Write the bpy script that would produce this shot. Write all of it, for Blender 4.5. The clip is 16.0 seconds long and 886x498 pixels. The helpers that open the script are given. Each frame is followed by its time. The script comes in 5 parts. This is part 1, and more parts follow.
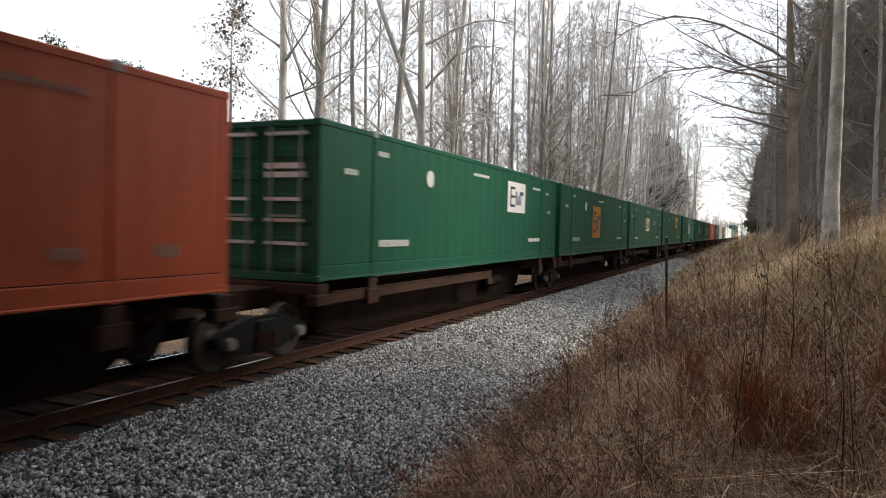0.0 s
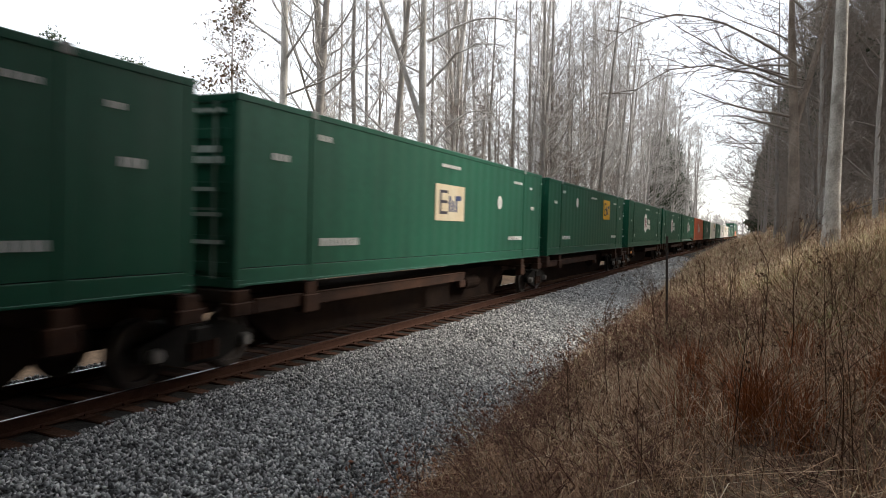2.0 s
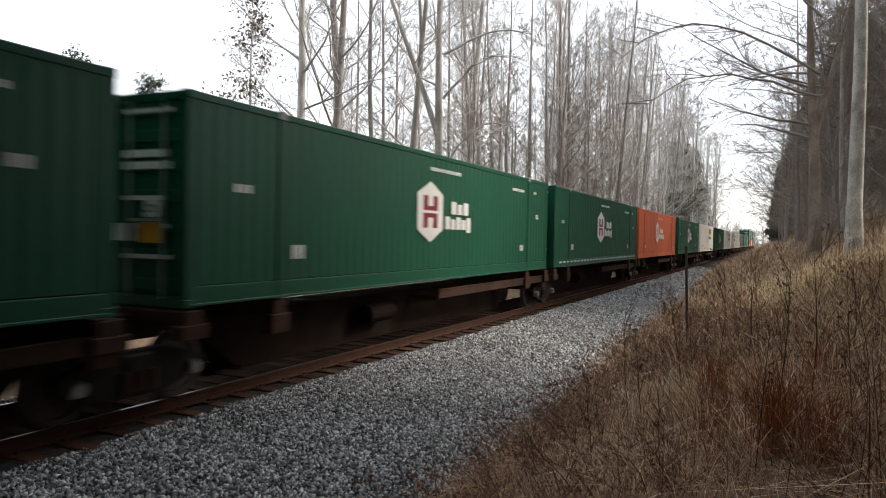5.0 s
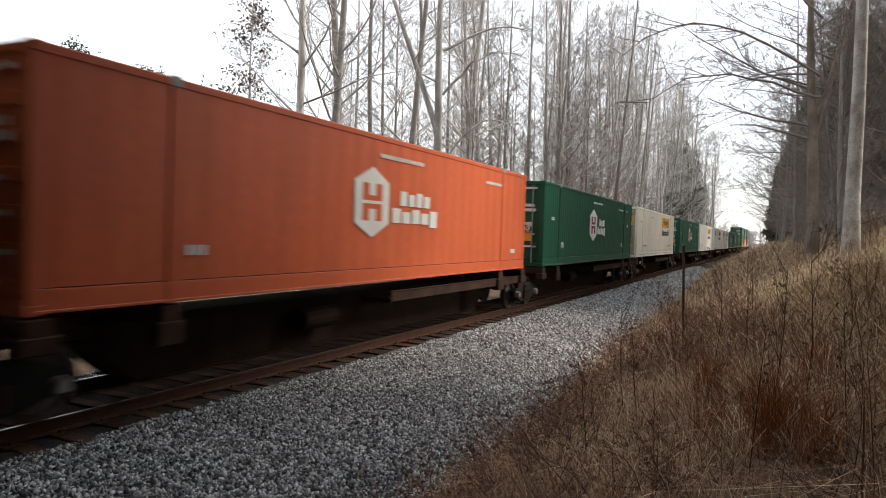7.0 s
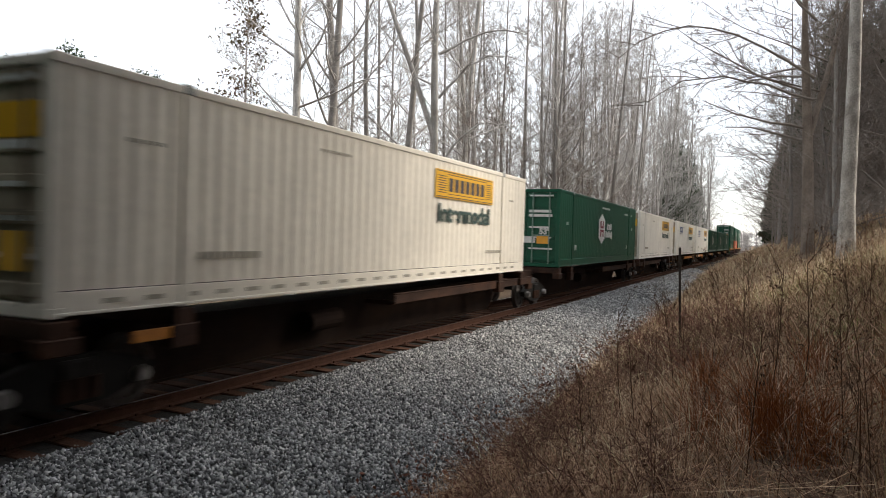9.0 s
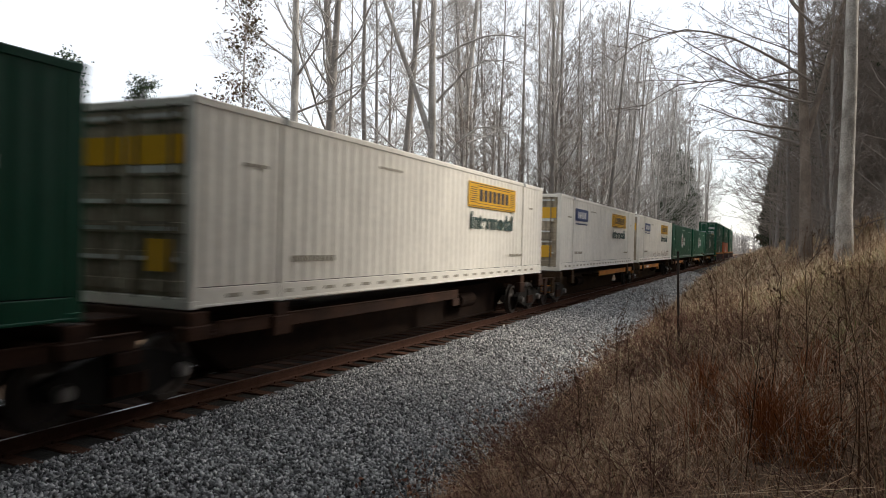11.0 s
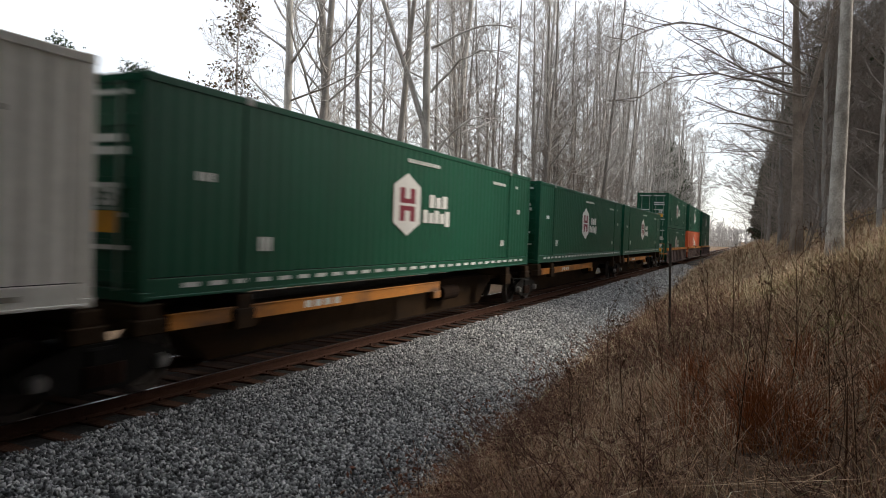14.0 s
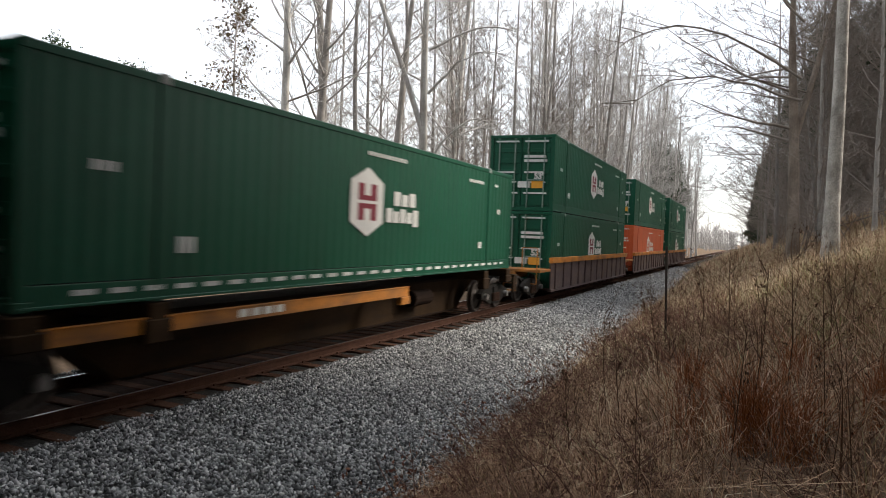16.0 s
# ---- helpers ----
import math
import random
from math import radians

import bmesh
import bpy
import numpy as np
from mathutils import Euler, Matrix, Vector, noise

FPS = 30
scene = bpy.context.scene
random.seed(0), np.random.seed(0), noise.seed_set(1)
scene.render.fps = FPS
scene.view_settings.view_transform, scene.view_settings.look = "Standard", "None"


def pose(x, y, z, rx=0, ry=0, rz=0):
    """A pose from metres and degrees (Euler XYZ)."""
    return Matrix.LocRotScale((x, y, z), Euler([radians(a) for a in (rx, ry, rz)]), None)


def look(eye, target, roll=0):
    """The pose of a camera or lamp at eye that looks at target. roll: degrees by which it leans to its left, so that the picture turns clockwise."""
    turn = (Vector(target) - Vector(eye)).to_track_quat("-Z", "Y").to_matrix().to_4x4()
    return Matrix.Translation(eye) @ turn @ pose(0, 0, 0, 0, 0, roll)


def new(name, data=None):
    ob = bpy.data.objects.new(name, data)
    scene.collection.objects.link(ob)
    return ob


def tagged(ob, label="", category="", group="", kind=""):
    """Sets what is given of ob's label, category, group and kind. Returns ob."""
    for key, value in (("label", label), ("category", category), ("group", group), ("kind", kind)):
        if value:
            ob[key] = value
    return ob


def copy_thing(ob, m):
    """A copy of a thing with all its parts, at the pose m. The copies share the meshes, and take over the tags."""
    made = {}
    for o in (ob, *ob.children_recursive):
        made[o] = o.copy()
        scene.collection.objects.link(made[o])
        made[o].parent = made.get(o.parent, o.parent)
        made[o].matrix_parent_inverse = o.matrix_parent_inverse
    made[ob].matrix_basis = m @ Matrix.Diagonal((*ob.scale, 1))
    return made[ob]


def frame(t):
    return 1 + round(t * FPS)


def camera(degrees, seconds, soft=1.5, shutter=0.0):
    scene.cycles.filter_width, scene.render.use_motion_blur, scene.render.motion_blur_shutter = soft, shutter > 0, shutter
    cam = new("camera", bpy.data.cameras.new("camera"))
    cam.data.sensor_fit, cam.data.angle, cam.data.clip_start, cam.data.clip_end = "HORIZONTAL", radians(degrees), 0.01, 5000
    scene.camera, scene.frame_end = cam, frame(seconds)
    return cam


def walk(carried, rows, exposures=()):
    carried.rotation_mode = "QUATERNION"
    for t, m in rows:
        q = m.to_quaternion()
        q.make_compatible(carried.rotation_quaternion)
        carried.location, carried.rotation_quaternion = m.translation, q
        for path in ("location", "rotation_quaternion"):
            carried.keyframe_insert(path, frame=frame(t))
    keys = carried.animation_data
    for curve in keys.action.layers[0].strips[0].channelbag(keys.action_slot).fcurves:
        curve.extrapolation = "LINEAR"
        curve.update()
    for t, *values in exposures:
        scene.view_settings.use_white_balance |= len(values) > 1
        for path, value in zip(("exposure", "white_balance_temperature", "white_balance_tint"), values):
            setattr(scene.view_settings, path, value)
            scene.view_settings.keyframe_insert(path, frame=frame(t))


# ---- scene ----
# ---------------------------------------------------------------- camera
cam = camera(64.2, 16.0, soft=0.9, shutter=0.3)
EYE = (8.29, 0.0, 2.31)
TURNS = [
    (0.0, 23.764, -1.750, -1.451),
    (0.5, 23.778, -1.822, -1.551),
    (1.0, 24.022, -1.777, -1.496),
    (1.5, 23.741, -1.863, -1.409),
    (2.0, 23.808, -1.941, -1.672),
    (2.5, 23.980, -1.489, -1.508),
    (3.0, 24.922, -1.022, -1.325),
    (3.5, 24.879, -0.858, -1.128),
    (4.0, 25.245, -0.798, -0.865),
    (6.5, 25.010, -1.318, -1.882),
    (7.0, 25.039, -1.307, -1.935),
    (7.5, 25.050, -1.228, -1.943),
    (8.0, 24.935, -1.118, -1.894),
    (8.5, 24.993, -1.101, -1.785),
    (9.0, 24.755, -1.048, -1.721),
    (11.5, 24.617, -0.674, -1.513),
    (12.0, 24.412, -0.949, -1.684),
    (12.5, 24.022, -1.222, -1.789),
    (13.0, 23.763, -1.312, -1.779),
    (13.5, 23.551, -1.298, -2.016),
    (14.0, 24.053, -1.466, -2.025),
    (14.5, 23.909, -1.479, -1.978),
    (15.0, 23.795, -1.350, -2.109),
    (15.5, 23.765, -1.325, -2.086),
    (16.0, 23.792, -1.321, -2.287)
]
walk(cam, [(t, pose(*EYE, 90 + pitch, roll, yaw)) for t, yaw, pitch, roll in TURNS],
     exposures=[(t, stops, 6620, 10) for t, stops in ((0.0, 0.55), (4.0, 0.5), (9.0, 0.45), (11.5, 0.1), (13.5, 0.1), (14.5, 0.33), (16.0, 0.5))])

# ---------------------------------------------------------------- overcast daylight
SKY = 0.92
world = bpy.data.worlds.new("overcast_sky")
scene.world = world
world.use_nodes = True
wn, wl = world.node_tree.nodes, world.node_tree.links
wn.clear()
sky = wn.new("ShaderNodeTexSky")
sky.sky_type = "NISHITA"
sky.sun_disc = False
sky.sun_elevation = radians(37)
sky.sun_rotation = radians(53)
sky_bg = wn.new("ShaderNodeBackground")
sky_bg.inputs["Strength"].default_value = 0.05
wl.new(sky.outputs["Color"], sky_bg.inputs["Color"])
cloud_noise = wn.new("ShaderNodeTexNoise")
cloud_noise.inputs["Scale"].default_value = 2.2
cloud_noise.inputs["Detail"].default_value = 4
cloud_ramp = wn.new("ShaderNodeValToRGB")
cloud_ramp.color_ramp.elements[0].position, cloud_ramp.color_ramp.elements[0].color = 0.3, (0.86, 0.89, 0.93, 1)
cloud_ramp.color_ramp.elements[1].position, cloud_ramp.color_ramp.elements[1].color = 0.65, (1.0, 1.0, 1.0, 1)
wl.new(cloud_noise.outputs["Fac"], cloud_ramp.inputs["Fac"])
cloud_bg = wn.new("ShaderNodeBackground")
cloud_bg.inputs["Strength"].default_value = SKY
wl.new(cloud_ramp.outputs["Color"], cloud_bg.inputs["Color"])
sky_add = wn.new("ShaderNodeAddShader")
wl.new(sky_bg.outputs[0], sky_add.inputs[0])
wl.new(cloud_bg.outputs[0], sky_add.inputs[1])
world_out = wn.new("ShaderNodeOutputWorld")
wl.new(sky_add.outputs[0], world_out.inputs["Surface"])

sun_data = bpy.data.lights.new("sun", "SUN")
sun_data.energy, sun_data.angle, sun_data.color = 4.3, radians(24), (1.0, 0.92, 0.80)
sun = new("sun", sun_data)
sun.matrix_world = look((50, 38, 47), (0, 0, 0))


# ---------------------------------------------------------------- materials
def material(name, color, rough=0.7, metal=0.0, var=0.25, scale=3.0, bump=0.0, bump_scale=40.0, dirt=None,
             dirt_amount=0.4, dirt_scale=(1, 1, 1), island=0.0, objrand=0.0, specular=0.5):
    """A painted, earthen or wooden surface: two scales of colour change, optional dirt and relief."""
    m = bpy.data.materials.new(name)
    m.use_nodes = True
    n, l = m.node_tree.nodes, m.node_tree.links
    b = n["Principled BSDF"]
    b.inputs["Roughness"].default_value = rough
    b.inputs["Metallic"].default_value = metal
    b.inputs["Specular IOR Level"].default_value = specular
    tc = n.new("ShaderNodeTexCoord")
    big = n.new("ShaderNodeTexNoise")
    big.inputs["Scale"].default_value, big.inputs["Detail"].default_value = scale, 6
    l.new(tc.outputs["Object"], big.inputs["Vector"])
    fine = n.new("ShaderNodeTexNoise")
    fine.inputs["Scale"].default_value, fine.inputs["Detail"].default_value = scale * 9, 4
    l.new(tc.outputs["Object"], fine.inputs["Vector"])
    mix = n.new("ShaderNodeMath")
    mix.operation = "ADD"
    l.new(big.outputs["Fac"], mix.inputs[0])
    l.new(fine.outputs["Fac"], mix.inputs[1])
    rng = n.new("ShaderNodeMapRange")
    rng.inputs["From Min"].default_value, rng.inputs["From Max"].default_value = 0.6, 1.4
    rng.inputs["To Min"].default_value, rng.inputs["To Max"].default_value = 1 - var, 1 + var
    l.new(mix.outputs[0], rng.inputs["Value"])
    value = rng.outputs[0]
    for amount, kind, sock in ((island, "ShaderNodeNewGeometry", "Random Per Island"), (objrand, "ShaderNodeObjectInfo", "Random")):
        if amount:
            g = n.new(kind)
            r2 = n.new("ShaderNodeMapRange")
            r2.inputs["To Min"].default_value, r2.inputs["To Max"].default_value = 1 - amount, 1 + amount
            l.new(g.outputs[sock], r2.inputs["Value"])
            mul = n.new("ShaderNodeMath")
            mul.operation = "MULTIPLY"
            l.new(value, mul.inputs[0])
            l.new(r2.outputs[0], mul.inputs[1])
            value = mul.outputs[0]
    tint = n.new("ShaderNodeVectorMath")
    tint.operation = "SCALE"
    tint.inputs[0].default_value = color
    l.new(value, tint.inputs["Scale"])
    out = tint.outputs[0]
    if dirt:
        dn = n.new("ShaderNodeTexNoise")
        dn.inputs["Scale"].default_value, dn.inputs["Detail"].default_value = 1.0, 7
        mp = n.new("ShaderNodeMapping")
        mp.inputs["Scale"].default_value = dirt_scale
        l.new(tc.outputs["Object"], mp.inputs["Vector"])
        l.new(mp.outputs[0], dn.inputs["Vector"])
        dr = n.new("ShaderNodeMapRange")
        dr.inputs["From Min"].default_value, dr.inputs["From Max"].default_value = 0.42, 0.72
        dr.inputs["To Max"].default_value = dirt_amount
        l.new(dn.outputs["Fac"], dr.inputs["Value"])
        mc = n.new("ShaderNodeMix")
        mc.data_type = "RGBA"
        l.new(dr.outputs[0], mc.inputs["Factor"])
        l.new(out, mc.inputs["A"])
        mc.inputs["B"].default_value = (*dirt, 1)
        out = mc.outputs["Result"]
    l.new(out, b.inputs["Base Color"])
    if bump:
        bn = n.new("ShaderNodeTexNoise")
        bn.inputs["Scale"].default_value, bn.inputs["Detail"].default_value = bump_scale, 5
        l.new(tc.outputs["Object"], bn.inputs["Vector"])
        bp = n.new("ShaderNodeBump")
        bp.inputs["Strength"].default_value, bp.inputs["Distance"].default_value = bump, 0.02
        l.new(bn.outputs["Fac"], bp.inputs["Height"])
        l.new(bp.outputs[0], b.inputs["Normal"])
    return m


def ramp_material(name, stops, rough=0.8, var_scale=0.6, blend=0.5):
    """Loose pieces whose colour goes through a ramp by piece and by place."""
    m = bpy.data.materials.new(name)
    m.use_nodes = True
    n, l = m.node_tree.nodes, m.node_tree.links
    b = n["Principled BSDF"]
    b.inputs["Roughness"].default_value = rough
    b.inputs["Specular IOR Level"].default_value = 0.08
    g = n.new("ShaderNodeNewGeometry")
    tc = n.new("ShaderNodeTexCoord")
    nz = n.new("ShaderNodeTexNoise")
    nz.inputs["Scale"].default_value, nz.inputs["Detail"].default_value = var_scale, 5
    l.new(tc.outputs["Object"], nz.inputs["Vector"])
    spread = n.new("ShaderNodeMapRange")
    spread.inputs["From Min"].default_value, spread.inputs["From Max"].default_value = 0.3, 0.7
    l.new(nz.outputs["Fac"], spread.inputs["Value"])
    mx = n.new("ShaderNodeMix")
    mx.inputs["Factor"].default_value = blend
    l.new(g.outputs["Random Per Island"], mx.inputs["A"])
    l.new(spread.outputs[0], mx.inputs["B"])
    r = n.new("ShaderNodeValToRGB")
    e = r.color_ramp.elements
    e[0].position, e[0].color = stops[0][0], (*stops[0][1], 1)
    e[1].position, e[1].color = stops[-1][0], (*stops[-1][1], 1)
    for pos, c in stops[1:-1]:
        e.new(pos).color = (*c, 1)
    l.new(mx.outputs["Result"], r.inputs["Fac"])
    l.new(r.outputs["Color"], b.inputs["Base Color"])
    return m


ROAD_DIRT = (0.06, 0.05, 0.04)
M_EARTH = material("leaf_litter_soil", (0.15, 0.105, 0.072), 0.95, var=0.5, scale=0.8, bump=0.8, bump_scale=14, specular=0.05)
M_BALLAST = material("crushed_stone_bed", (0.040, 0.038, 0.036), 0.9, var=0.55, scale=7, bump=1.0, bump_scale=22, specular=0.03)
M_FINES = material("rusty_oily_fines", (0.050, 0.031, 0.024), 0.95, var=0.5, scale=6, bump=1.0, bump_scale=25, specular=0.03)
M_STONE = ramp_material("crushed_stone", [(0.0, (0.045, 0.046, 0.048)), (0.35, (0.15, 0.152, 0.154)), (0.7, (0.36, 0.362, 0.362)), (1.0, (0.74, 0.74, 0.72))],
                        0.85, 0.5, blend=0.12)
M_TIE = material("creosoted_tie", (0.080, 0.043, 0.030), 0.9, var=0.45, scale=4, bump=0.6, bump_scale=30, objrand=0.35, specular=0.02)
M_RAIL = material("rusty_rail", (0.065, 0.034, 0.025), 0.85, var=0.3, scale=6, bump=0.3, specular=0.05)
M_RAILTOP = material("polished_rail_head", (0.45, 0.45, 0.46), 0.28, 1.0, var=0.15, scale=8)
# grimy yellow, darkened further to put the shade under the car into the colour
M_BEAM_YELLOW = material("shaded_grimy_yellow_beam_paint", (0.038, 0.022, 0.011), 0.75, var=0.4, scale=2.5, bump=0.2,
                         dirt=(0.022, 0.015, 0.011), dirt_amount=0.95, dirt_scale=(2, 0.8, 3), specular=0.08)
M_CAR_BROWN = material("weathered_brown_car_paint", (0.036, 0.020, 0.015), 0.75, var=0.4, scale=2.5, bump=0.2,
                       dirt=(0.09, 0.042, 0.024), dirt_amount=0.6, dirt_scale=(2, 1, 3), objrand=0.15, specular=0.12)
# near-black steel: the shade beneath the cars is put into this colour
M_BELLY = material("shade_darkened_beam_steel", (0.018, 0.012, 0.010), 0.85, var=0.4, scale=2.5, bump=0.2,
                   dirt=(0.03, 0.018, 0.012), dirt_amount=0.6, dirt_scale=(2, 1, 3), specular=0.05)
M_CAR_YELLOW = material("weathered_yellow_car_paint", (0.48, 0.175, 0.018), 0.7, var=0.3, scale=2.5, bump=0.2,
                        dirt=(0.10, 0.055, 0.03), dirt_amount=0.9, dirt_scale=(2, 0.8, 3), objrand=0.1)
M_WELL = material("weathered_purple_brown_sill", (0.085, 0.055, 0.055), 0.75, var=0.4, scale=2, bump=0.2,
                  dirt=(0.16, 0.10, 0.06), dirt_amount=0.5, dirt_scale=(2, 1, 2))
M_STEEL = material("oily_dark_steel", (0.016, 0.015, 0.014), 0.65, 0.2, var=0.4, scale=5, bump=0.2, specular=0.12)
M_WHEEL = material("wheel_steel", (0.06, 0.05, 0.045), 0.6, 0.4, var=0.3, scale=5)
M_BEARING = material("bright_bearing_cap", (0.26, 0.25, 0.24), 0.4, 0.5, var=0.2, scale=9)
M_WHITE_MARK = material("white_marking_film", (0.66, 0.68, 0.66), 0.6, var=0.12, scale=6, dirt=ROAD_DIRT, dirt_amount=0.25, dirt_scale=(2, 2, 2))
M_LOGO_WHITE = material("white_logo_film", (0.72, 0.72, 0.70), 0.55, var=0.08, scale=5, dirt=ROAD_DIRT, dirt_amount=0.15, dirt_scale=(1, 1, 1))
M_LOGO_CREAM = material("cream_logo_film", (0.62, 0.55, 0.40), 0.6, var=0.1, scale=5, dirt=(0.45, 0.3, 0.12), dirt_amount=0.4, dirt_scale=(1, 2, 2))
M_LOGO_ORANGE = material("orange_logo_film", (0.45, 0.20, 0.02), 0.55, var=0.1, scale=5)
M_LOGO_YELLOW = material("yellow_logo_film", (0.72, 0.40, 0.02), 0.5, var=0.08, scale=5)
M_LOGO_NAVY = material("navy_logo_film", (0.035, 0.06, 0.16), 0.5, var=0.1, scale=5)
M_LOGO_DARK = material("dark_logo_film", (0.03, 0.03, 0.05), 0.5, var=0.2, scale=5)
M_LOGO_RED = material("maroon_logo_film", (0.20, 0.012, 0.03), 0.5, var=0.1, scale=5)
M_LETTER_GREEN = material("grey_green_lettering", (0.035, 0.07, 0.065), 0.5, var=0.15, scale=5)
M_DULL_MARK = material("worn_faint_marking", (0.36, 0.20, 0.15), 0.7, var=0.2, scale=6)
M_RUST = material("rust_stain", (0.24, 0.11, 0.04), 0.85, var=0.4, scale=8)
M_AMBER = material("amber_placard", (0.75, 0.35, 0.03), 0.45, var=0.1, scale=6)
M_BARK = material("grey_bark", (0.27, 0.252, 0.235), 0.95, var=0.4, scale=2.2, bump=0.7, bump_scale=18, objrand=0.25, specular=0.2)
M_BARK_PALE = material("pale_bark", (0.50, 0.485, 0.46), 0.9, var=0.35, scale=1.5, bump=0.5, bump_scale=14, dirt=(0.16, 0.14, 0.12),
                       dirt_amount=0.8, dirt_scale=(2, 2, 0.7), objrand=0.12, specular=0.2)
M_BARK_BROWN = material("brown_grey_bark", (0.20, 0.165, 0.138), 0.95, var=0.45, scale=1.8, bump=1.0, bump_scale=12, dirt=(0.09, 0.07, 0.055), dirt_amount=0.8, dirt_scale=(3, 3, 0.6), specular=0.1)
M_BARK_GREY = material("mottled_grey_bark", (0.38, 0.36, 0.33), 0.95, var=0.6, scale=2.6, bump=1.0, bump_scale=11, dirt=(0.11, 0.095, 0.08), dirt_amount=0.8, dirt_scale=(2, 2, 0.8), specular=0.2)
M_TWIG = material("bare_twig_bark", (0.40, 0.385, 0.37), 0.95, var=0.3, scale=1.5, objrand=0.2, specular=0.2)
M_TWIG_BROWN = material("brown_twig_bark", (0.21, 0.182, 0.160), 0.95, var=0.3, scale=1.5, objrand=0.2, specular=0.2)
M_NEEDLE = ramp_material("pine_needles", [(0.0, (0.012, 0.022, 0.012)), (0.6, (0.035, 0.055, 0.028)), (1.0, (0.07, 0.09, 0.045))], 0.8, 0.3)
M_LEAF = ramp_material("withered_leaves", [(0.0, (0.05, 0.04, 0.02)), (0.6, (0.10, 0.075, 0.04)), (1.0, (0.16, 0.07, 0.05))], 0.8, 0.3)
M_GRASS = ramp_material("dead_grass", [(0.0, (0.070, 0.043, 0.031)), (0.3, (0.210, 0.123, 0.081)), (0.48, (0.350, 0.210, 0.133)),
                                       (0.66, (0.504, 0.336, 0.217)), (0.85, (0.700, 0.532, 0.350)), (1.0, (0.850, 0.850, 0.700))], 0.9, 0.8, blend=0.42)
M_RUSSET = ramp_material("russet_grass", [(0.0, (0.192, 0.060, 0.024)), (0.6, (0.408, 0.150, 0.060)), (1.0, (0.600, 0.288, 0.132))], 0.9, 0.8)
M_BRAMBLE = ramp_material("red_brown_bramble", [(0.0, (0.062, 0.037, 0.030)), (0.6, (0.200, 0.110, 0.083)), (1.0, (0.400, 0.237, 0.175))], 0.9, 0.5)
M_LITTER = ramp_material("russet_leaf_litter", [(0.0, (0.075, 0.035, 0.027)), (0.5, (0.188, 0.081, 0.056)), (1.0, (0.375, 0.213, 0.138))], 0.9, 0.8)
M_GRASS_TAN = ramp_material("tan_bank_grass", [(0.0, (0.138, 0.083, 0.053)), (0.35, (0.338, 0.213, 0.144)), (0.55, (0.512, 0.362, 0.250)),
                                               (0.72, (0.450, 0.413, 0.237)), (0.85, (0.650, 0.537, 0.375)), (1.0, (0.850, 0.800, 0.625))], 0.9, 0.3, blend=0.34)
M_GREEN_GRASS = ramp_material("winter_green_grass", [(0.0, (0.084, 0.101, 0.034)), (0.6, (0.218, 0.252, 0.084)), (1.0, (0.420, 0.403, 0.168))], 0.9, 0.5)
M_WEED = ramp_material("dead_weed_stem", [(0.0, (0.05, 0.032, 0.022)), (0.6, (0.13, 0.08, 0.052)), (1.0, (0.27, 0.18, 0.11))], 0.9, 0.5)
M_POST = material("weathered_post_wood", (0.055, 0.045, 0.038), 0.9, var=0.4, scale=6, bump=0.5)


# ---------------------------------------------------------------- mesh helpers
def part(name, bm, mat, parent=None, label="", smooth=False):
    """Links a bmesh as one mesh object, under a thing or part if given."""
    me = bpy.data.meshes.new(name)
    bm.to_mesh(me)
    bm.free()
    me.materials.append(mat)
    if smooth:
        me.shade_smooth()
    ob = new(name, me)
    if parent:
        ob.parent = parent
    return tagged(ob, label)


def boxes(*specs, bevel=0.0):
    """One bmesh of axis-parallel boxes (x0, x1, y0, y1, z0, z1)."""
    bm = bmesh.new()
    for x0, x1, y0, y1, z0, z1 in specs:
        bmesh.ops.create_cube(bm, size=1.0, matrix=Matrix.Translation(((x0 + x1) / 2, (y0 + y1) / 2, (z0 + z1) / 2))
                              @ Matrix.Diagonal((abs(x1 - x0), abs(y1 - y0), abs(z1 - z0), 1)))
    if bevel:
        bmesh.ops.bevel(bm, geom=bm.edges[:], offset=bevel, segments=1, affect="EDGES")
    return bm


def prism(outline, axis, a, b):
    """A closed outline of 2D points swept from a to b along an axis; the outline lies in the two other axes in order."""
    bm = bmesh.new()
    def at(p, s):
        q = list(p)
        q.insert(axis, s)
        return bm.verts.new(q)
    one, two = [at(p, a) for p in outline], [at(p, b) for p in outline]
    bm.faces.new(one)
    bm.faces.new(two[::-1])
    for i in range(len(outline)):
        j = (i + 1) % len(outline)
        bm.faces.new((one[i], two[i], two[j], one[j]))
    bmesh.ops.recalc_face_normals(bm, faces=bm.faces[:])
    return bm


def raw_mesh(name, verts, faces, mat, smooth=False):
    """A mesh object from arrays of corners and faces (all of one size)."""
    verts, faces = np.asarray(verts, np.float32), np.asarray(faces, np.int32)
    me = bpy.data.meshes.new(name)
    me.vertices.add(len(verts))
    me.vertices.foreach_set("co", verts.ravel())
    k = faces.shape[1]
    me.loops.add(faces.size)
    me.loops.foreach_set("vertex_index", faces.ravel())
    me.polygons.add(len(faces))
    me.polygons.foreach_set("loop_start", np.arange(0, faces.size, k, dtype=np.int32))
    me.update(calc_edges=True)
    me.validate()
    me.materials.append(mat)
    if smooth:
        me.shade_smooth()
    return new(name, me)


# ---------------------------------------------------------------- ground, bank and ballast
rng = np.random.default_rng(5)


def ballast_edge(y):
    return np.interp(y, (-30, 0, 32, 62, 110), (5.9, 5.35, 4.45, 3.2, 2.5))


